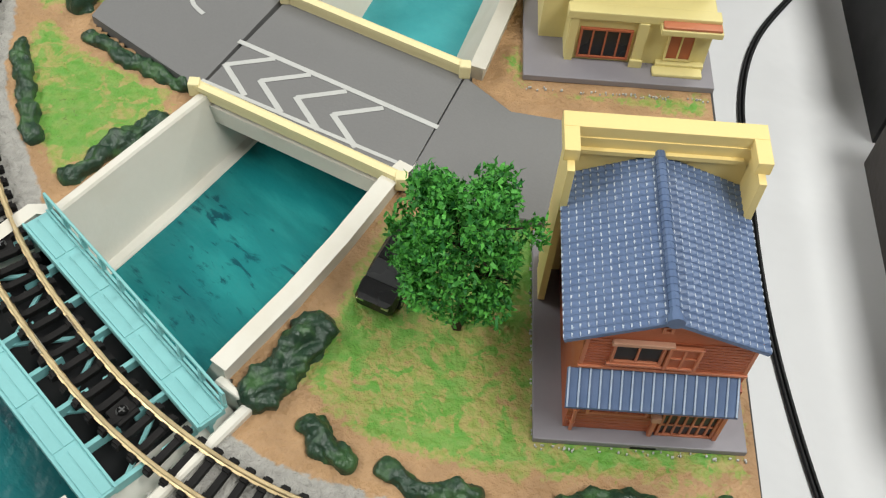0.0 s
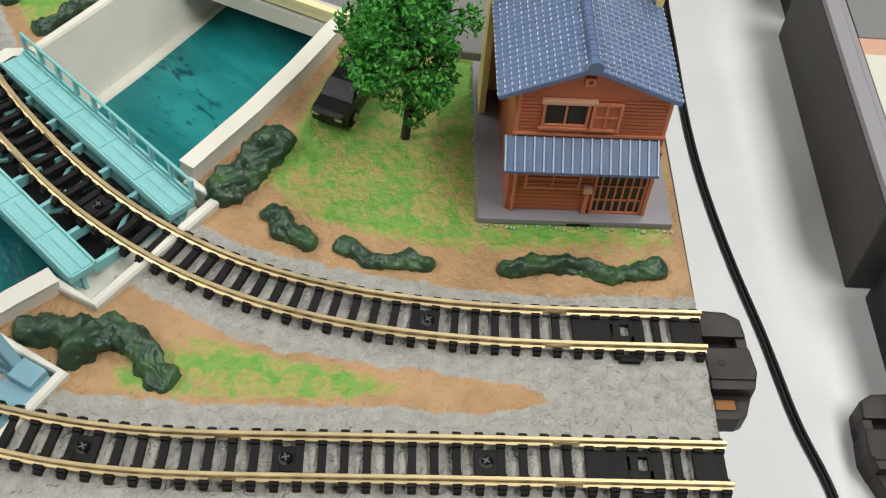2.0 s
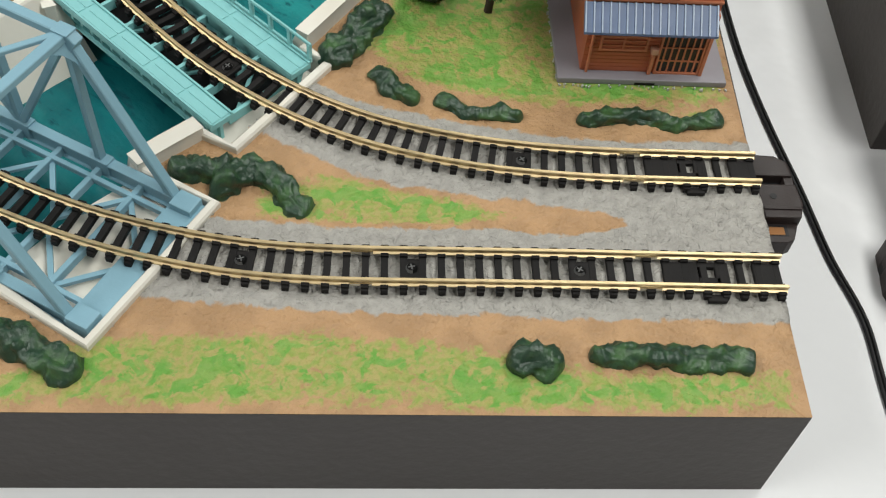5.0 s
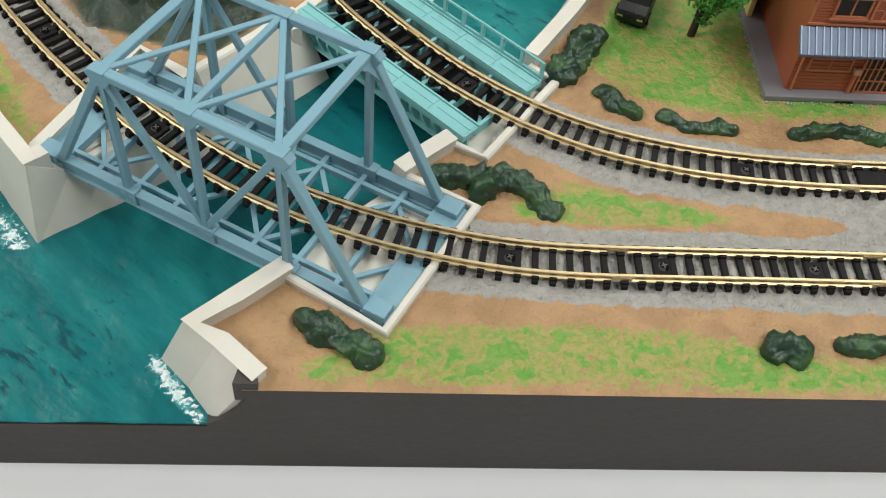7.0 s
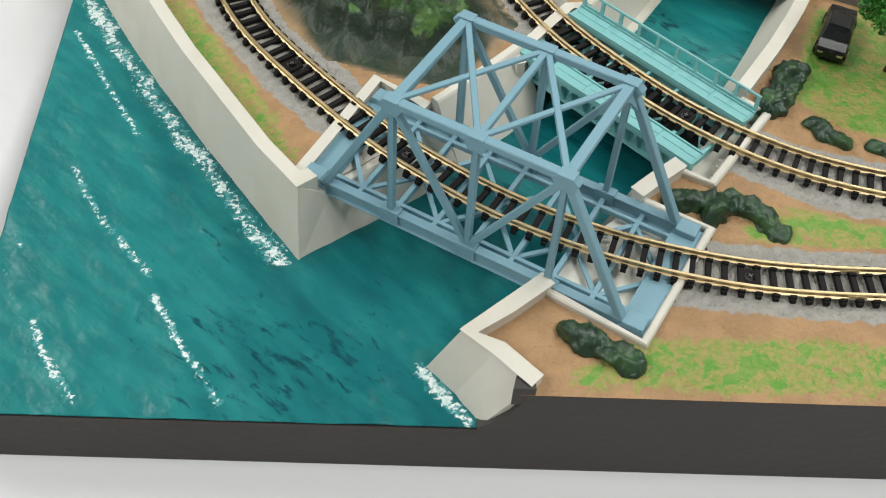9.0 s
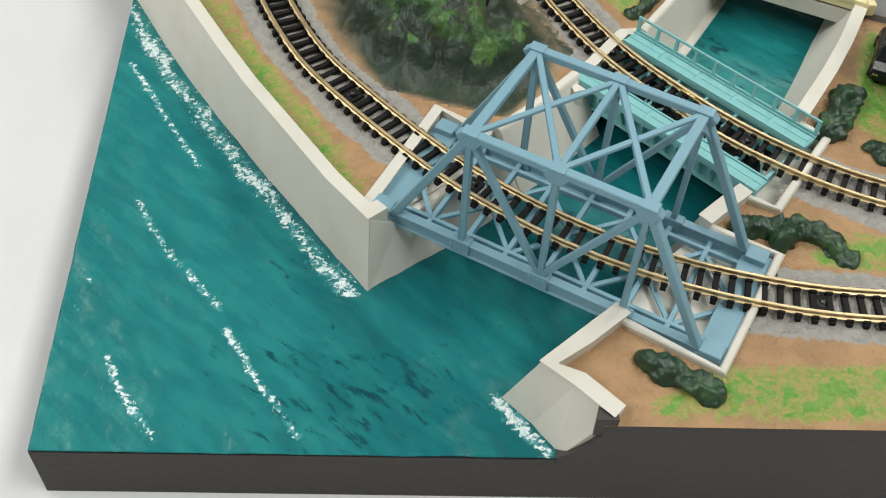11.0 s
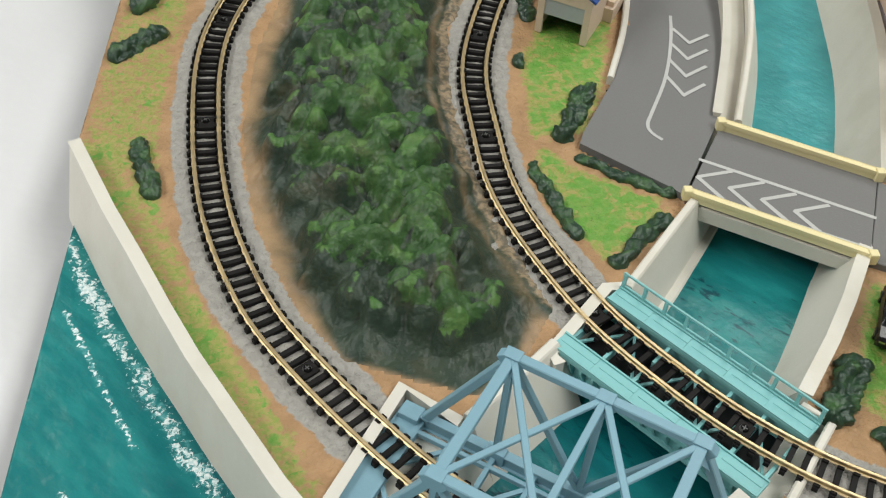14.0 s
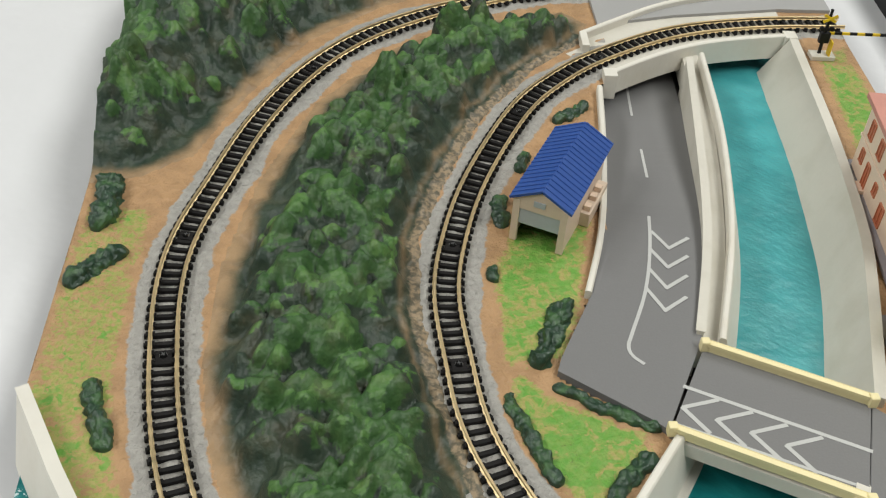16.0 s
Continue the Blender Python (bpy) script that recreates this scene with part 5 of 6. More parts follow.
def build_house():
    t = thing("wooden_house", -2.5, 14.0, 0, label="two-storey red-brown wooden house with blue-grey tiled roof on a grey base", category="house")
    o = lambda x: x + 2.5  # noqa: E731
    r = lambda y: y - 14.0  # noqa: E731
    bm = boxed(o(-5.04), o(-0.02), r(10.88), r(16.95), 0, 0.2, 0.03)
    base = part("base_plate", bm, M_PLATE, t, "purple-grey plastic base plate")
    part("base_notch", boxed(o(-2.75), o(-2.15), r(10.865), r(10.95), 0.02, 0.1), M_BLACK, base)
    x0, x1, yf, yb = o(-4.35), o(-0.72), r(11.25), r(16.0)
    bm = boxed(x0, x1, yf, yb, 0.18, 2.4)
    storey = part("ground_storey", bm, M_BROWN, t)
    part("siding", siding(bmesh.new(), x0, x1, yf, 0.25, 2.1, 0.14), M_BROWN, storey, kind="stuff")
    # upper storey with its gable
    yu = r(11.5)
    bm = bmesh.new()
    xr = o(-2.78)
    prof = [(x0 - 0.03, 2.35), (x1 + 0.03, 2.35), (x1 + 0.03, 3.9), (xr, 4.82), (x0 - 0.03, 4.06)]
    a = [bm.verts.new((x, yu, z)) for x, z in prof]
    b = [bm.verts.new((x, yb, z)) for x, z in prof]
    bm.faces.new(a)
    bm.faces.new(b[::-1])
    for i in range(5):
        bm.faces.new((a[i], b[i], b[(i + 1) % 5], a[(i + 1) % 5]))
    bmesh.ops.recalc_face_normals(bm, faces=bm.faces)
    storey = part("upper_storey", bm, M_BROWN, t)
    part("siding", siding(bmesh.new(), x0 + 0.02, x1 - 0.02, yu, 2.72, 3.84, 0.105), M_BROWN, storey, kind="stuff")
    for x in (x0 - 0.02, x1 - 0.07):
        part("corner_post", boxed(x, x + 0.09, yu - 0.035, yu + 0.05, 2.7, 4.05, 0.01), M_BROWN2, t)
    part("belt_board", boxed(x0 - 0.04, x1 + 0.04, yu - 0.07, yu, 2.66, 2.74, 0.01), M_BROWN2, t)
    # main roof
    y0, y1 = r(11.28), r(15.75)
    for xe, cols in ((o(-4.88), 13), (o(-0.56), 13)):
        zb = 3.98
        slab, _, _ = roof_side(xr, 4.93, xe, zb, y0, y1, 0.1)
        side = part("roof_slope", slab, M_TILE, t)
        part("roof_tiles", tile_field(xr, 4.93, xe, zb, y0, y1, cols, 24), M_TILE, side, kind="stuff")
    ridge = bmesh.new()
    for k in range(25):
        y = y0 - 0.05 + k * (y1 - y0) / 25
        bmesh.ops.create_cone(ridge, cap_ends=True, segments=10, radius1=0.13 if k else 0.19, radius2=0.115 if k else 0.17, depth=(y1 - y0) / 25 + 0.02, matrix=Matrix.Translation((xr, y + 0.09, 4.98)) @ Matrix.Rotation(radians(-90), 4, "X"))
    box(ridge, xr - 0.13, xr + 0.13, y0, y1, 4.84, 4.98)
    part("roof_ridge", ridge, M_TILE, t)
    framed_window(t, xr - 0.12, xr + 0.12, yu, 4.28, 4.52, 1, 1, M_BROWN2, M_BROWN, "attic_vent")
    # lean-to roof over the ground floor
    bm = bmesh.new()
    za, zb, ya, yb2 = 2.58, 2.06, yu - 0.03, r(10.78)
    xa, xb = o(-4.58), o(-0.78)
    for z_off, flip in ((0, 1), (-0.08, -1)):
        v = [bm.verts.new(p) for p in ((xa, ya, za + z_off), (xb, ya, za + z_off), (xb, yb2, zb + z_off), (xa, yb2, zb + z_off))]
        bm.faces.new(v)
    bm.verts.ensure_lookup_table()
    for i in range(4):
        bm.faces.new((bm.verts[i], bm.verts[(i + 1) % 4], bm.verts[4 + (i + 1) % 4], bm.verts[4 + i]))
    bmesh.ops.recalc_face_normals(bm, faces=bm.faces)
    lean = part("lean_to_roof", bm, M_TILE, t)
    for k in range(17):
        x = xa + 0.04 + k * (xb - xa - 0.08) / 16
        part("seam", beamed((x, ya, za + 0.02), (x, yb2 - 0.01, zb + 0.02), 0.035, 0.05), M_SEAM, lean)
    # openings
    w1 = framed_window(t, o(-3.76), o(-2.64), yu, 2.98, 3.74, 2, 1, M_BROWN2, M_DARKGLASS)
    part("hood", boxed(o(-3.82), o(-2.5), yu - 0.13, yu, 3.72, 3.84, 0.015), M_PEACH, w1, "pale brown window hood")
    part("sill", boxed(o(-3.82), o(-2.58), yu - 0.12, yu, 2.9, 2.98, 0.01), M_BROWN2, w1)
    framed_window(t, o(-2.6), o(-1.88), yu - 0.05, 2.9, 3.78, 2, 2, M_BROWN2, M_BROWN, "shutter_box")
    framed_window(t, o(-3.95), o(-2.55), yf, 1.05, 1.62, 2, 3, M_BROWN2, M_BROWN)
    door = framed_window(t, o(-2.2), o(-0.85), yf, 0.2, 1.72, 7, 3, M_BROWN2, M_DARKGLASS, "lattice_door")
    part("wall_lamp", boxed(o(-2.46), o(-2.24), yf - 0.22, yf, 1.05, 1.25, 0.02), M_PEACH, t, "small pale box lamp")
    part("post", boxed(o(-2.38), o(-2.28), yf - 0.13, yf, 0.2, 1.05, 0.01), M_BROWN2, t)
    part("post", boxed(o(-0.85), o(-0.75), yf - 0.13, yf, 0.2, 1.9, 0.01), M_BROWN2, t)
    pipe = bmesh.new()
    bmesh.ops.create_cone(pipe, cap_ends=True, segments=10, radius1=0.045, radius2=0.045, depth=1.7, matrix=Matrix.Translation((o(-4.18), yf - 0.06, 1.05)))
    for z in (0.6, 1.2):
        bmesh.ops.create_cone(pipe, cap_ends=True, segments=10, radius1=0.065, radius2=0.065, depth=0.06, matrix=Matrix.Translation((o(-4.18), yf - 0.06, z)))
    part("downpipe", pipe, M_BROWN2, t)
    # false front towards the road
    f = part("false_front", boxed(o(-4.88), o(-0.62), r(15.72), r(16.15), 0.2, 5.3), M_YELLOW, t, "pale yellow plastic false front")
    for x in (-4.92, -0.75):
        part("wing", boxed(o(x), o(x + 0.17), r(14.75), r(15.73), 0.2, 5.27, 0.01), M_YELLOW, f)
    bm = box(bmesh.new(), o(-5.02), o(-0.48), r(15.75), r(16.2), 5.25, 5.62, 0.02)
    part("cornice", bm, M_YELLOW, f)
    for x in (-5.02, -0.83):
        part("cornice_return", boxed(o(x), o(x + 0.35), r(15.05), r(15.76), 5.25, 5.61, 0.02), M_YELLOW, f)
    part("inner_band", boxed(o(-4.6), o(-0.9), r(15.62), r(15.73), 4.88, 5.0), M_YELLOW, f)


build_house()


# ---------------------------------------------------------------- cream shop
def build_shop():
    t = thing("cream_shop", -2.4, 25.5, 0, label="cream-yellow plastic shop with dark brown windows on a grey base", category="shop building")
    o = lambda x: x + 2.4  # noqa: E731
    r = lambda y: y - 25.5  # noqa: E731
    part("base_plate", boxed(o(-5.3), o(0.42), r(22.68), r(27.2), 0, 0.22, 0.03), M_PLATE, t, "purple-grey plastic base plate")
    part("front_block", boxed(o(-4.1), o(0.15), r(23.55), r(27.0), 0.2, 2.1, 0.03), M_CREAM, t)
    part("side_block", boxed(o(-4.85), o(-4.08), r(24.4), r(27.0), 0.2, 4.6, 0.03), M_CREAM, t)
    part("upper_block", boxed(o(-4.05), o(0.1), r(24.5), r(27.0), 2.1, 4.8, 0.03), M_CREAM, t)
    y = r(23.55)
    part("cornice", boxed(o(-4.2), o(0.25), y - 0.12, y + 0.3, 1.85, 2.15, 0.04), M_CREAM, t)
    framed_window(t, o(-3.75), o(-2.2), y, 0.35, 1.5, 4, 1, M_BROWN, M_DARKGLASS)
    part("pilaster", boxed(o(-4.08), o(-3.85), y - 0.1, y, 0.2, 1.86, 0.02), M_CREAM, t)
    part("pilaster", boxed(o(-2.1), o(-1.8), y - 0.16, y, 0.2, 1.86, 0.02), M_CREAM, t)
    part("plinth", boxed(o(-2.15), o(-1.75), y - 0.24, y - 0.15, 0.2, 0.5, 0.03), M_CREAM, t)
    porch = part("porch", boxed(o(-1.35), o(0.1), y - 0.2, y, 0.2, 0.42, 0.02), M_CREAM, t)
    part("step", boxed(o(-1.45), o(0.05), y - 0.55, y - 0.19, 0.2, 0.34, 0.05), M_CREAM, porch)
    framed_window(t, o(-1.15), o(-0.3), y, 0.45, 1.5, 2, 1, M_CREAM, M_BROWN, "door")
    bm = boxed(o(-1.5), o(0.3), y - 0.45, y + 0.1, 1.75, 1.95, 0.03)
    can = part("canopy", bm, M_CREAM, t)
    part("canopy_tiles", boxed(o(-1.45), o(0.25), y - 0.4, y + 0.1, 1.95, 2.04, 0.03), M_BROWN2, can)


build_shop()


# ---------------------------------------------------------------- pink apartment house
def build_pink():
    t = thing("pink_house", -1.8, 33.2, 0, -5.5, label="pale pink plastic house with salmon roof and brown windows", category="house")
    part("base_plate", boxed(-1.85, 1.9, -4.6, 4.5, 0, 0.2, 0.03), M_PLATE, t, "dark grey plastic base plate")
    part("wall", boxed(-1.5, 1.4, -4.2, 4.1, 0.2, 3.7, 0.03), M_PINK, t)
    part("belt", boxed(-1.56, 1.45, -4.26, 4.16, 1.85, 1.98, 0.02), M_PINK, t)
    part("roof", boxed(-1.8, 1.7, -4.5, 4.4, 3.7, 3.95, 0.04), M_PINKROOF, t, "salmon flat roof")
    for y, z0, z1, w in ((3.1, 2.35, 3.15, 0.5), (1.6, 2.35, 3.15, 0.5), (0.1, 2.35, 3.15, 0.5), (-1.6, 2.35, 3.15, 0.5), (3.2, 1.0, 1.6, 0.4), (2.1, 0.35, 1.55, 0.45), (0.7, 1.0, 1.5, 0.4), (-0.6, 0.4, 1.3, 0.6), (-2.4, 0.9, 1.6, 0.5)):
        bm = bmesh.new()
        for a, b in ((y - w / 2 - 0.05, y - w / 2), (y + w / 2, y + w / 2 + 0.05), (y - 0.025, y + 0.025)):
            box(bm, -1.56, -1.5, a, b, z0, z1)
        box(bm, -1.56, -1.5, y - w / 2, y + w / 2, z1, z1 + 0.05)
        box(bm, -1.58, -1.5, y - w / 2 - 0.05, y + w / 2 + 0.05, z0 - 0.05, z0)
        win = part("window", bm, M_BROWN2, t)
        part("pane", boxed(-1.52, -1.503, y - w / 2, y + w / 2, z0, z1), M_BROWN, win)
    part("step", boxed(-1.85, -1.5, 1.7, 2.5, 0.2, 0.4, 0.03), M_PINK, t)


build_pink()


# ---------------------------------------------------------------- shed
def build_shed():
    t = thing("goods_shed", -17.3, 33.4, 0, -25.5, "beige shed with bright blue ribbed roof on the lawn", "shed")
    L0, L1, W = -2.66, 2.6, 1.16
    for s in (-1, 1):
        x0, x1 = sorted((s * W, s * (W - 0.12)))
        part("side_wall", boxed(x0, x1, L0 + 0.1, L1, 0.05, 2.2, 0.015), M_SHEDWALL, t)
        x0, x1 = sorted((s * (W + 0.02), s * (W - 0.28)))
        part("front_post", boxed(x0, x1, L0, L0 + 0.2, 0.02, 2.2, 0.02), M_SHEDWALL, t)
    for y in (L0 + 0.02, L1 - 0.12):
        bm = bmesh.new()
        prof = [(-W, 1.75), (W, 1.75), (W, 2.2), (0, 2.78), (-W, 2.2)]
        a = [bm.verts.new((x, y, z)) for x, z in prof]
        b = [bm.verts.new((x, y + 0.12, z)) for x, z in prof]
        bm.faces.new(a)
        bm.faces.new(b[::-1])
        for i in range(5):
            bm.faces.new((a[i], b[i], b[(i + 1) % 5], a[(i + 1) % 5]))
        bmesh.ops.recalc_face_normals(bm, faces=bm.faces)
        part("gable", bm, M_SHEDWALL, t)
    part("back_wall", boxed(-W + 0.12, W - 0.12, L1 - 0.13, L1 - 0.02, 0.05, 1.76), M_SHEDWALL, t)
    bm = bmesh.new()
    for k in range(9):
        box(bm, -W + 0.26, W - 0.26, L0 + 0.06, L0 + 0.12 - 0.02 * (k % 2), 0.98 + k * 0.085, 0.98 + (k + 1) * 0.085)
    part("shutter", bm, M_SHUTTER, t, "grey half-raised roller shutter", kind="stuff")
    vent = part("vent", boxed(-0.3, 0.2, L0 - 0.02, L0 + 0.03, 2.05, 2.32, 0.01), M_SHUTTER, t)
    for s in (-1, 1):
        slab, d, nrm = roof_side(0, 2.95, s * (W + 0.2), 2.24, L0 - 0.08, L1 + 0.3, 0.08)
        roof = part("roof_slope", slab, M_SHEDROOF, t)
        for k in range(18):
            y = L0 - 0.04 + k * (L1 - L0 + 0.3) / 17
            part("roof_rib", beamed((s * 0.02, y, 2.96), (s * (W + 0.2), y, 2.255), 0.1, 0.06, bevel=0.015), M_SHEDROOF, roof)
    part("loading_step", boxed(W - 0.02, W + 0.42, -0.4, 2.2, 0.02, 0.7, 0.02), M_SHEDWALL, t)
    for y in (-0.2, 0.6, 1.3):
        part("crate", boxed(W + 0.05, W + 0.35, y, y + 0.3, 0.7, 0.95, 0.02), M_PINK, t)


build_shed()


# ---------------------------------------------------------------- tree
def build_tree():
    t = thing("tree", -6.93, 13.88, 0, label="model tree with bright green foam foliage on a dark trunk", category="tree")
    bm = bmesh.new()

    def limb(p, q, r0, r1, seg=8, bend=0.1):
        p, q = Vector(p), Vector(q)
        rings = []
        for k in range(5):
            f = k / 4
            c = p.lerp(q, f) + Vector((math.sin(f * 3.1) * bend, math.cos(f * 4) * bend * 0.4 - bend * 0.4, 0))
            r = r0 + (r1 - r0) * f
            d = (q - p).normalized()
            a = d.orthogonal().normalized()
            b = d.cross(a)
            rings.append([bm.verts.new(c + (a * math.cos(2 * math.pi * i / seg) + b * math.sin(2 * math.pi * i / seg)) * r * (1 + 0.15 * math.sin(i * 2.3 + k))) for i in range(seg)])
        for x, y in zip(rings, rings[1:]):
            for i in range(seg):
                bm.faces.new((x[i], x[(i + 1) % seg], y[(i + 1) % seg], y[i]))
        bm.faces.new(rings[-1])

    limb((0, 0, -0.05), (-0.05, 0.1, 2.6), 0.13, 0.1)
    limb((-0.05, 0.1, 2.5), (-0.15, 0.1, 4.5), 0.1, 0.03)
    g = random.Random(11)
    tips = []
    for k in range(14):
        a, h = k * 2.4, 1.5 + 2.6 * k / 14
        e = Vector((math.cos(a) * 1.15, math.sin(a) * 1.1, h + 0.7))
        limb((-0.05, 0.1, h), e, 0.07, 0.02, 6, 0.05)
        tips.append(e)
    part("trunk", bm, M_TRUNK, t, "dark brown twisted trunk and limbs")
    bm = bmesh.new()
    clumps = [((0.55, -0.1, 2.0), 0.4), ((0.4, -0.15, 1.2), 0.22), ((-0.9, -0.3, 2.4), 0.5), ((0.2, -0.1, 0.8), 0.28), ((1.45, 0.1, 4.0), 0.36), ((0.15, 0.0, 4.9), 0.5), ((0.75, -0.2, 1.65), 0.3), ((-0.2, 0.1, 3.4), 0.85)]
    for k in range(40):
        h = 2.1 + 3.1 * (k + 0.5) / 40
        wide = 1.32 * math.sqrt(max(0.08, 1 - ((h - 3.4) / 2.1) ** 2))
        a, q = k * 2.399 + g.uniform(-0.4, 0.4), wide * g.uniform(0.7, 1.08)
        clumps.append(((-0.15 + q * math.cos(a), 0.1 + q * math.sin(a), h), g.uniform(0.3, 0.52)))
    for c, R in clumps:
        c = Vector(c)
        off = Vector((g.uniform(0, 9), g.uniform(0, 9), g.uniform(0, 9)))
        for _ in range(int(950 * R * R)):
            v = Vector((g.gauss(0, 1), g.gauss(0, 1), g.gauss(0, 1))).normalized()
            rr = R * (0.55 + 0.45 * g.random() ** 0.5) * (1 + 0.35 * noise.noise(v * 1.8 + off))
            p = c + v * rr
            a = Vector((g.gauss(0, 1), g.gauss(0, 1), g.gauss(0, 1) + 0.3)).normalized()
            b = a.orthogonal().normalized()
            b = Matrix.Rotation(g.uniform(0, 6.28), 3, a) @ b
            ln, w = g.uniform(0.1, 0.26), g.uniform(0.024, 0.048)
            mid = p + a * ln * 0.5 + b.cross(a) * ln * 0.25
            q = [bm.verts.new(s) for s in (p - b * w, p + b * w, mid + b * w, mid - b * w, p + a * ln)]
            bm.faces.new(q[:4])
            bm.faces.new((q[3], q[2], q[4]))
    part("crown", bm, M_LEAF, t, "bright green foam foliage", kind="stuff")


build_tree()


# ---------------------------------------------------------------- car
def build_car():
    t = thing("sedan_car", -8.5, 15.42, 0.02, -23, "small glossy black model car parked on the lawn", "car")
    hw, hl = 0.56, 1.45

    def loft(rows):
        bm = bmesh.new()
        rings = [[bm.verts.new((s * w, y, z)) for s, w, z in ring] for y, ring in rows]
        k = len(rings[0])
        for a, b in zip(rings, rings[1:]):
            for i in range(k):
                bm.faces.new((a[i], a[(i + 1) % k], b[(i + 1) % k], b[i]))
        bm.faces.new(rings[0])
        bm.faces.new(rings[-1][::-1])
        bmesh.ops.recalc_face_normals(bm, faces=bm.faces)
        return bm

    def ring(w, z0, z1, wt):
        return [(-1, w * 0.95, z0), (-1, w, (z0 + z1) / 2), (-1, wt, z1), (1, wt, z1), (1, w, (z0 + z1) / 2), (1, w * 0.95, z0)]

    body = loft([(-hl, ring(0.44, 0.22, 0.5, 0.38)), (-hl + 0.12, ring(0.54, 0.14, 0.58, 0.48)), (-0.55, ring(hw, 0.13, 0.63, 0.5)), (0.5, ring(hw, 0.13, 0.63, 0.5)), (hl - 0.2, ring(0.54, 0.14, 0.6, 0.47)), (hl, ring(0.45, 0.2, 0.5, 0.38))])
    part("body", body, M_BLACKCAR, t, smooth=False)
    cabin = loft([(-0.85, ring(0.5, 0.58, 0.62, 0.46)), (-0.42, ring(0.5, 0.58, 0.94, 0.38)), (0.35, ring(0.5, 0.58, 0.95, 0.38)), (0.95, ring(0.5, 0.58, 0.62, 0.46))])
    c = part("cabin", cabin, M_DARKGLASS, t, "dark windows")
    part("roof_panel", boxed(-0.37, 0.37, -0.42, 0.35, 0.93, 0.97, 0.02), M_BLACKCAR, c)
    for x in (-0.5, 0.5):
        for y in (-0.88, 0.9):
            bm = bmesh.new()
            bmesh.ops.create_cone(bm, cap_ends=True, segments=18, radius1=0.22, radius2=0.22, depth=0.16, matrix=Matrix.Translation((x, y, 0.2)) @ Matrix.Rotation(radians(90), 4, "Y"))
            w = part("wheel", bm, M_BLACK, t)
            bm = bmesh.new()
            bmesh.ops.create_cone(bm, cap_ends=True, segments=14, radius1=0.13, radius2=0.12, depth=0.17, matrix=Matrix.Translation((x * 1.03, y, 0.2)) @ Matrix.Rotation(radians(90), 4, "Y"))
            part("rim", bm, M_STEEL, w)
    for x in (-0.34, 0.34):
        part("tail_light", boxed(x - 0.1, x + 0.1, -hl - 0.005, -hl + 0.06, 0.4, 0.48, 0.01), M_STEEL, t)


build_car()


# ---------------------------------------------------------------- level crossing
def build_crossing():
    t = thing("crossing_signal", -1.35, 47.5, 0, 0, "black and yellow level crossing signal with lowered barrier", "crossing signal")
    part("base", boxed(-0.55, 0.75, -0.35, 0.4, 0, 0.25, 0.03), M_CONC, t)
    bm = bmesh.new()
    bmesh.ops.create_cone(bm, cap_ends=True, segments=10, radius1=0.1, radius2=0.08, depth=2.7, matrix=Matrix.Translation((-0.05, 0.1, 1.5)))
    box(bm, -0.3, 0.25, -0.05, 0.25, 0.9, 1.5, 0.04)
    part("pole", bm, M_BLACK, t)
    for s in (-1, 1):
        part("cross_board", beamed((-0.05 - 0.35, -0.02 * s, 2.35 - s * 0.2), (-0.05 + 0.35, -0.02 * s, 2.35 + s * 0.2), 0.05, 0.14, up=(0, 0, 1)), M_SIGNALY, t)
        bm = bmesh.new()
        bmesh.ops.create_cone(bm, cap_ends=True, segments=12, radius1=0.14, radius2=0.12, depth=0.14, matrix=Matrix.Translation((-0.05 + s * 0.27, 0.0, 1.75)) @ Matrix.Rotation(radians(90), 4, "X"))
        part("lamp_hood", bm, M_BLACK, t)
    part("warning_panel", boxed(0.35, 0.42, -0.3, 0.15, 0.25, 1.1, 0.01), M_SIGNALY, t)
    for k in range(8):
        part("barrier_piece", beamed((0.1 + k * 0.42, 0.25, 1.38), (0.1 + (k + 1) * 0.42, 0.25, 1.38), 0.1, 0.14), M_SIGNALY if k % 2 == 0 else M_BLACK, t)


build_crossing()


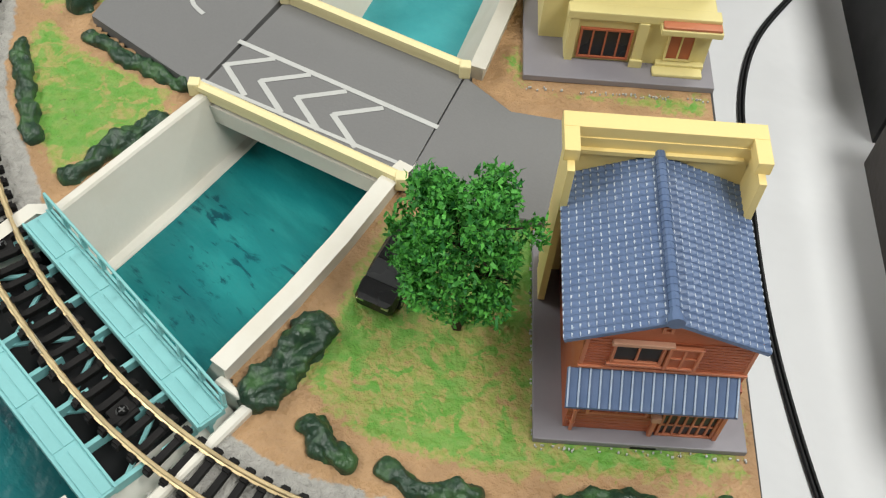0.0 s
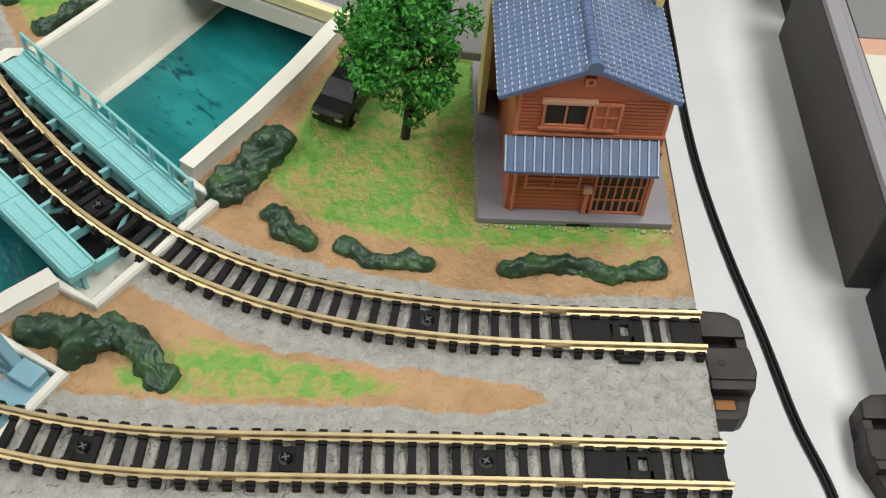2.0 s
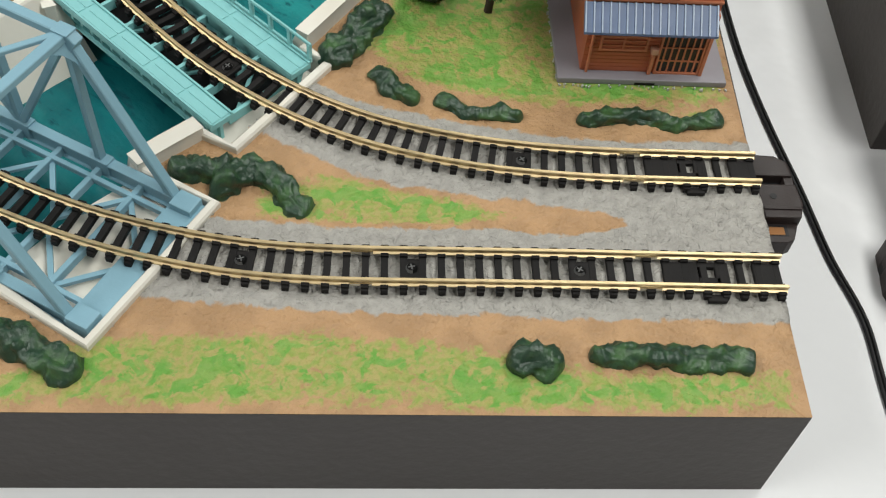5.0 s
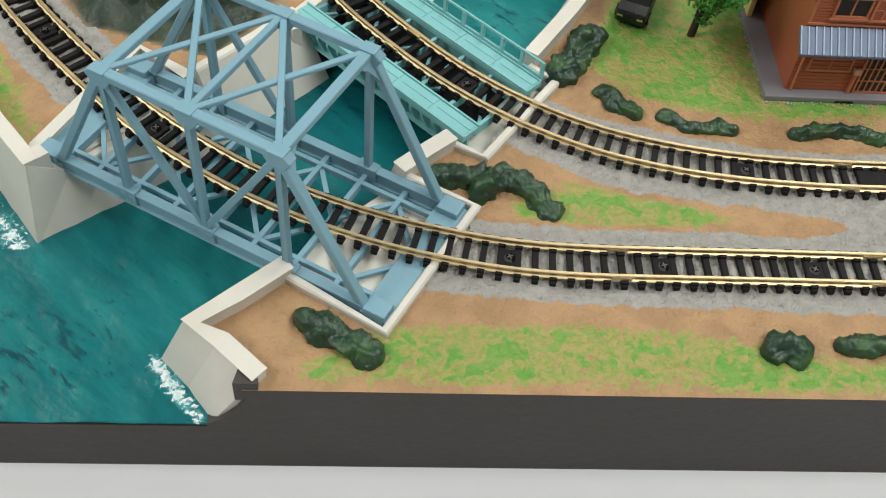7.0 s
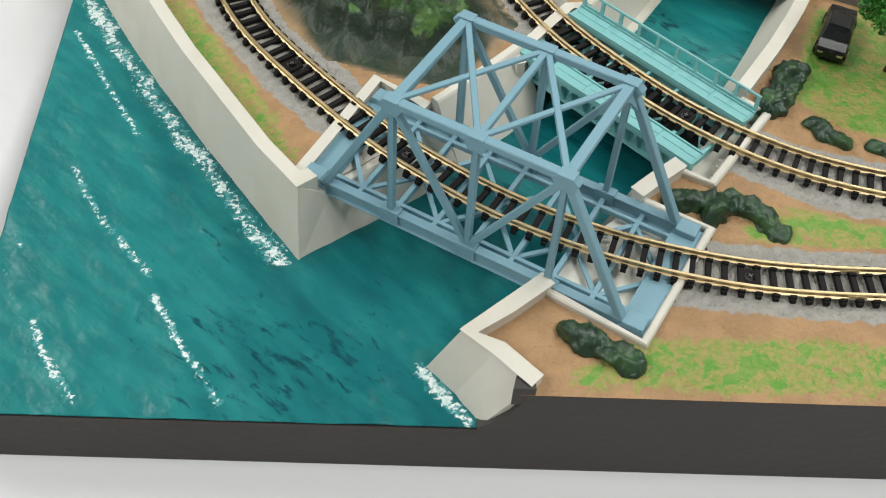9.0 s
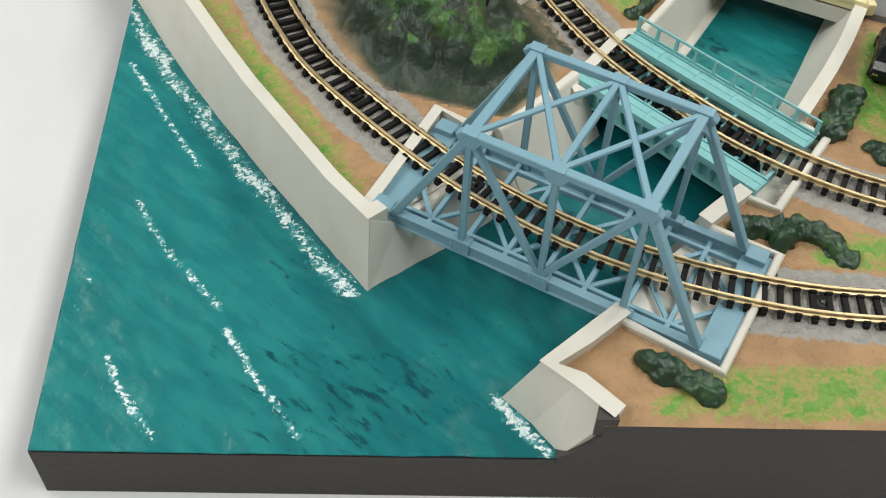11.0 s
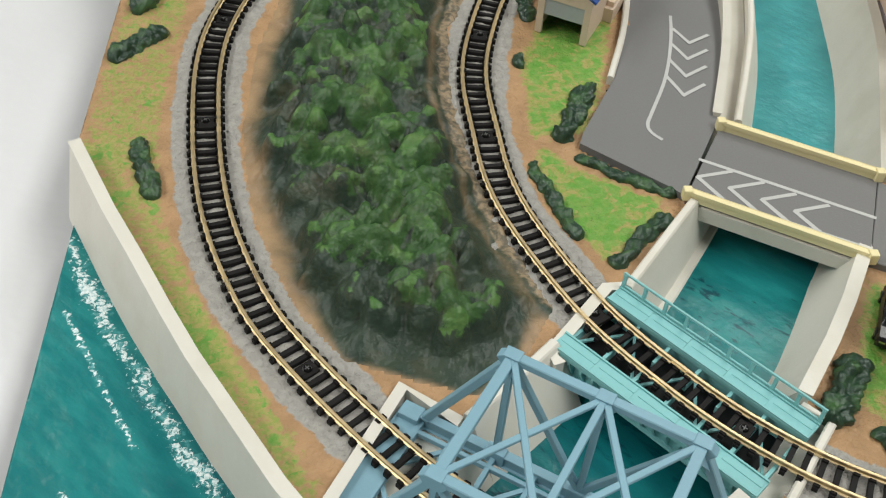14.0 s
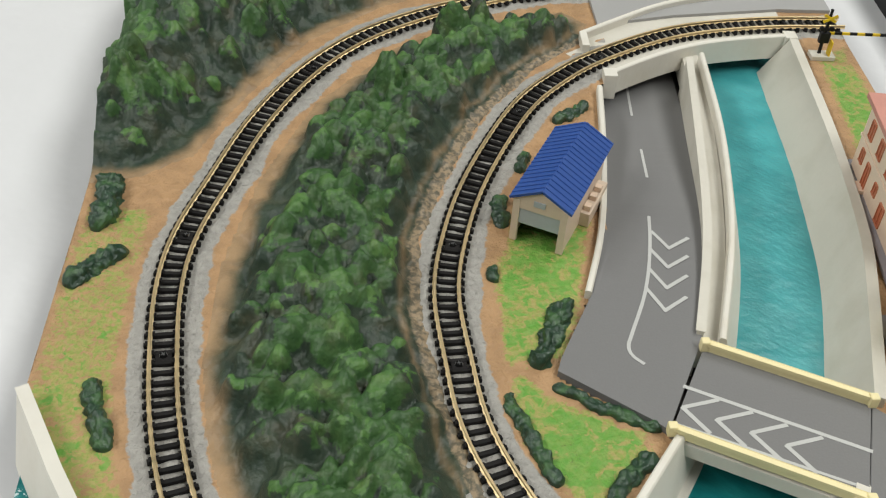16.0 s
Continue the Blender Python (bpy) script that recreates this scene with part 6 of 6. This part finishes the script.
# ---------------------------------------------------------------- couplers, cable, next module
def build_coupler(x, y, z, label, mirrored=False):
    t = thing("rail_coupler", x, y, z, 0, label, "track connector", "track connectors")
    t.scale.x = -1 if mirrored else 1
    part("body", bevel_all(prismed([(0, 0.33), (1.14, 0.33), (1.22, -0.35), (1.08, -0.85), (0.03, -0.85)], -0.9, 0.0), 0.05), M_COUPLER, t)
    part("back_block", bevel_all(prismed([(0, 1.4), (0.72, 1.36), (1.06, 1.15), (1.12, 0.62), (0, 0.62)], -0.9, 0.02), 0.06), M_COUPLER, t)
    part("slot", boxed(0.0, 1.1, 0.32, 0.63, -0.9, -0.3), M_BLACK, t, "dark slot between the two blocks")
    part("slot_end", boxed(0.86, 1.13, 0.32, 0.63, -0.5, -0.06, 0.02), M_COUPLER, t)
    hole = bmesh.new()
    bmesh.ops.create_cone(hole, cap_ends=True, segments=14, radius1=0.1, radius2=0.1, depth=0.02, matrix=Matrix.Translation((0.42, -0.12, 0.004)))
    part("screw_hole", hole, M_BLACK, t)
    part("ridge", boxed(0.05, 1.12, -0.6, -0.5, -0.1, 0.05, 0.02), M_COUPLER, t)
    low = part("foot", bevel_all(prismed([(0.03, -0.84), (1.06, -0.84), (0.86, -1.38), (0.66, -1.48), (0.05, -1.48)], -0.9, -0.3), 0.04), M_COUPLER, t)
    part("contact_well", boxed(0.1, 0.72, -1.28, -0.9, -0.5, -0.292), M_BLACK, low)
    part("contact", boxed(0.14, 0.62, -1.25, -0.98, -0.45, -0.27, 0.02), M_COPPER, low, "copper contact strip")



build_coupler(0.3, 7.1, -0.25, "dark brown plastic track connector on the board's side")


def build_cable():
    t = thing("power_cable", 0, 0, TABLE, label="thin black twin power cable lying on the table", category="cable")
    line = smooth_line([(8.5, 36), (5.3, 32.0), (3.65, 29.4), (2.85, 26.4), (2.72, 23.2), (2.6, 19.7), (2.68, 16.5), (3.05, 13.1), (3.5, 10.4), (3.86, 7.5), (4.2, 6.3), (4.42, 5.1), (4.35, 3.8), (4.4, 1), (4.9, -4), (7, -10)], 0.25, 12)
    for s in (-0.066, 0.066):
        part("wire", strip_along(line, s, 0.072, [(0.068 * math.cos(k * math.pi / 4), 0.068 * math.sin(k * math.pi / 4)) for k in range(8)]), M_BLACK, t, smooth=True)


build_cable()


def build_next_module():
    t = thing("neighbour_board", 6.37, 12.35, TABLE, -2.0, "second dark diorama board with a grey road on top", "board")
    part("bed", boxed(0, 30, 0, 11.7, 0, 3.4, 0.05), M_BOARD, t)
    part("kerb", boxed(0.02, 0.5, 0.1, 11.6, 3.4, 3.65, 0.03), M_PLATE, t)
    part("kerb", boxed(0.5, 0.75, 0.1, 11.6, 3.4, 3.55, 0.03), M_PLATE, t)
    part("paving", boxed(0.8, 30, 0.1, 6.6, 3.4, 3.52, 0.02), M_CONC, t, "pale grey paved yard")
    part("road", boxed(0.8, 30, 7.4, 11.6, 3.4, 3.54, 0.02), M_ROAD, t)
    part("soil", boxed(0.8, 30, 6.6, 7.4, 3.4, 3.5), M_PEACH, t, "tan earth strip")
    part("arrow", prismed([(1.9, 9.6), (2.8, 9.95), (2.8, 9.25)], 3.538, 3.548), M_LINE, t, "white painted arrow")
    u = thing("far_board", 7.25, 25.0, TABLE, -1.5, "black painted board edge behind the gap", "board")
    part("bed", boxed(0, 30, 0, 40, 0, 4.0, 0.05), M_BLACK, u)
    part("kerb", boxed(0.1, 0.8, 0.1, 39, 4.0, 4.15, 0.03), M_PLATE, u)
    part("road", boxed(0.8, 30, 0.1, 39, 4.0, 4.1), M_ROAD, u)
    v = thing("near_board", 6.5, 0.9, TABLE, -2.0, "dark diorama board with pale paving beside the cable", "board")
    part("bed", boxed(0, 30, 0, 11.1, 0, 2.6, 0.05), M_BLACK, v)
    part("paving", boxed(0.5, 30, 0.1, 11.0, 2.6, 2.75, 0.02), M_CONC, v)


build_next_module()
build_coupler(6.4, 6.7, -3.2, "dark brown plastic track connector on the next board", True)


# ---------------------------------------------------------------- loose scatter
def build_scatter():
    g = random.Random(77)
    bm = bmesh.new()
    for _ in range(140):
        x, y = g.choice(((g.uniform(-5.0, 0.0), g.uniform(10.68, 10.82)), (g.uniform(-5.2, 0.3), g.uniform(22.24, 22.38)), (g.uniform(-5.12, -5.0), g.uniform(10.9, 17))))
        box(bm, x, x + g.uniform(0.02, 0.06), y, y + g.uniform(0.02, 0.05), 0.0, 0.06)
    tagged(part("glue_crumbs", bm, M_LINE, None), "tiny white glue crumbs along the base plates", "crumbs", kind="stuff")


build_scatter()
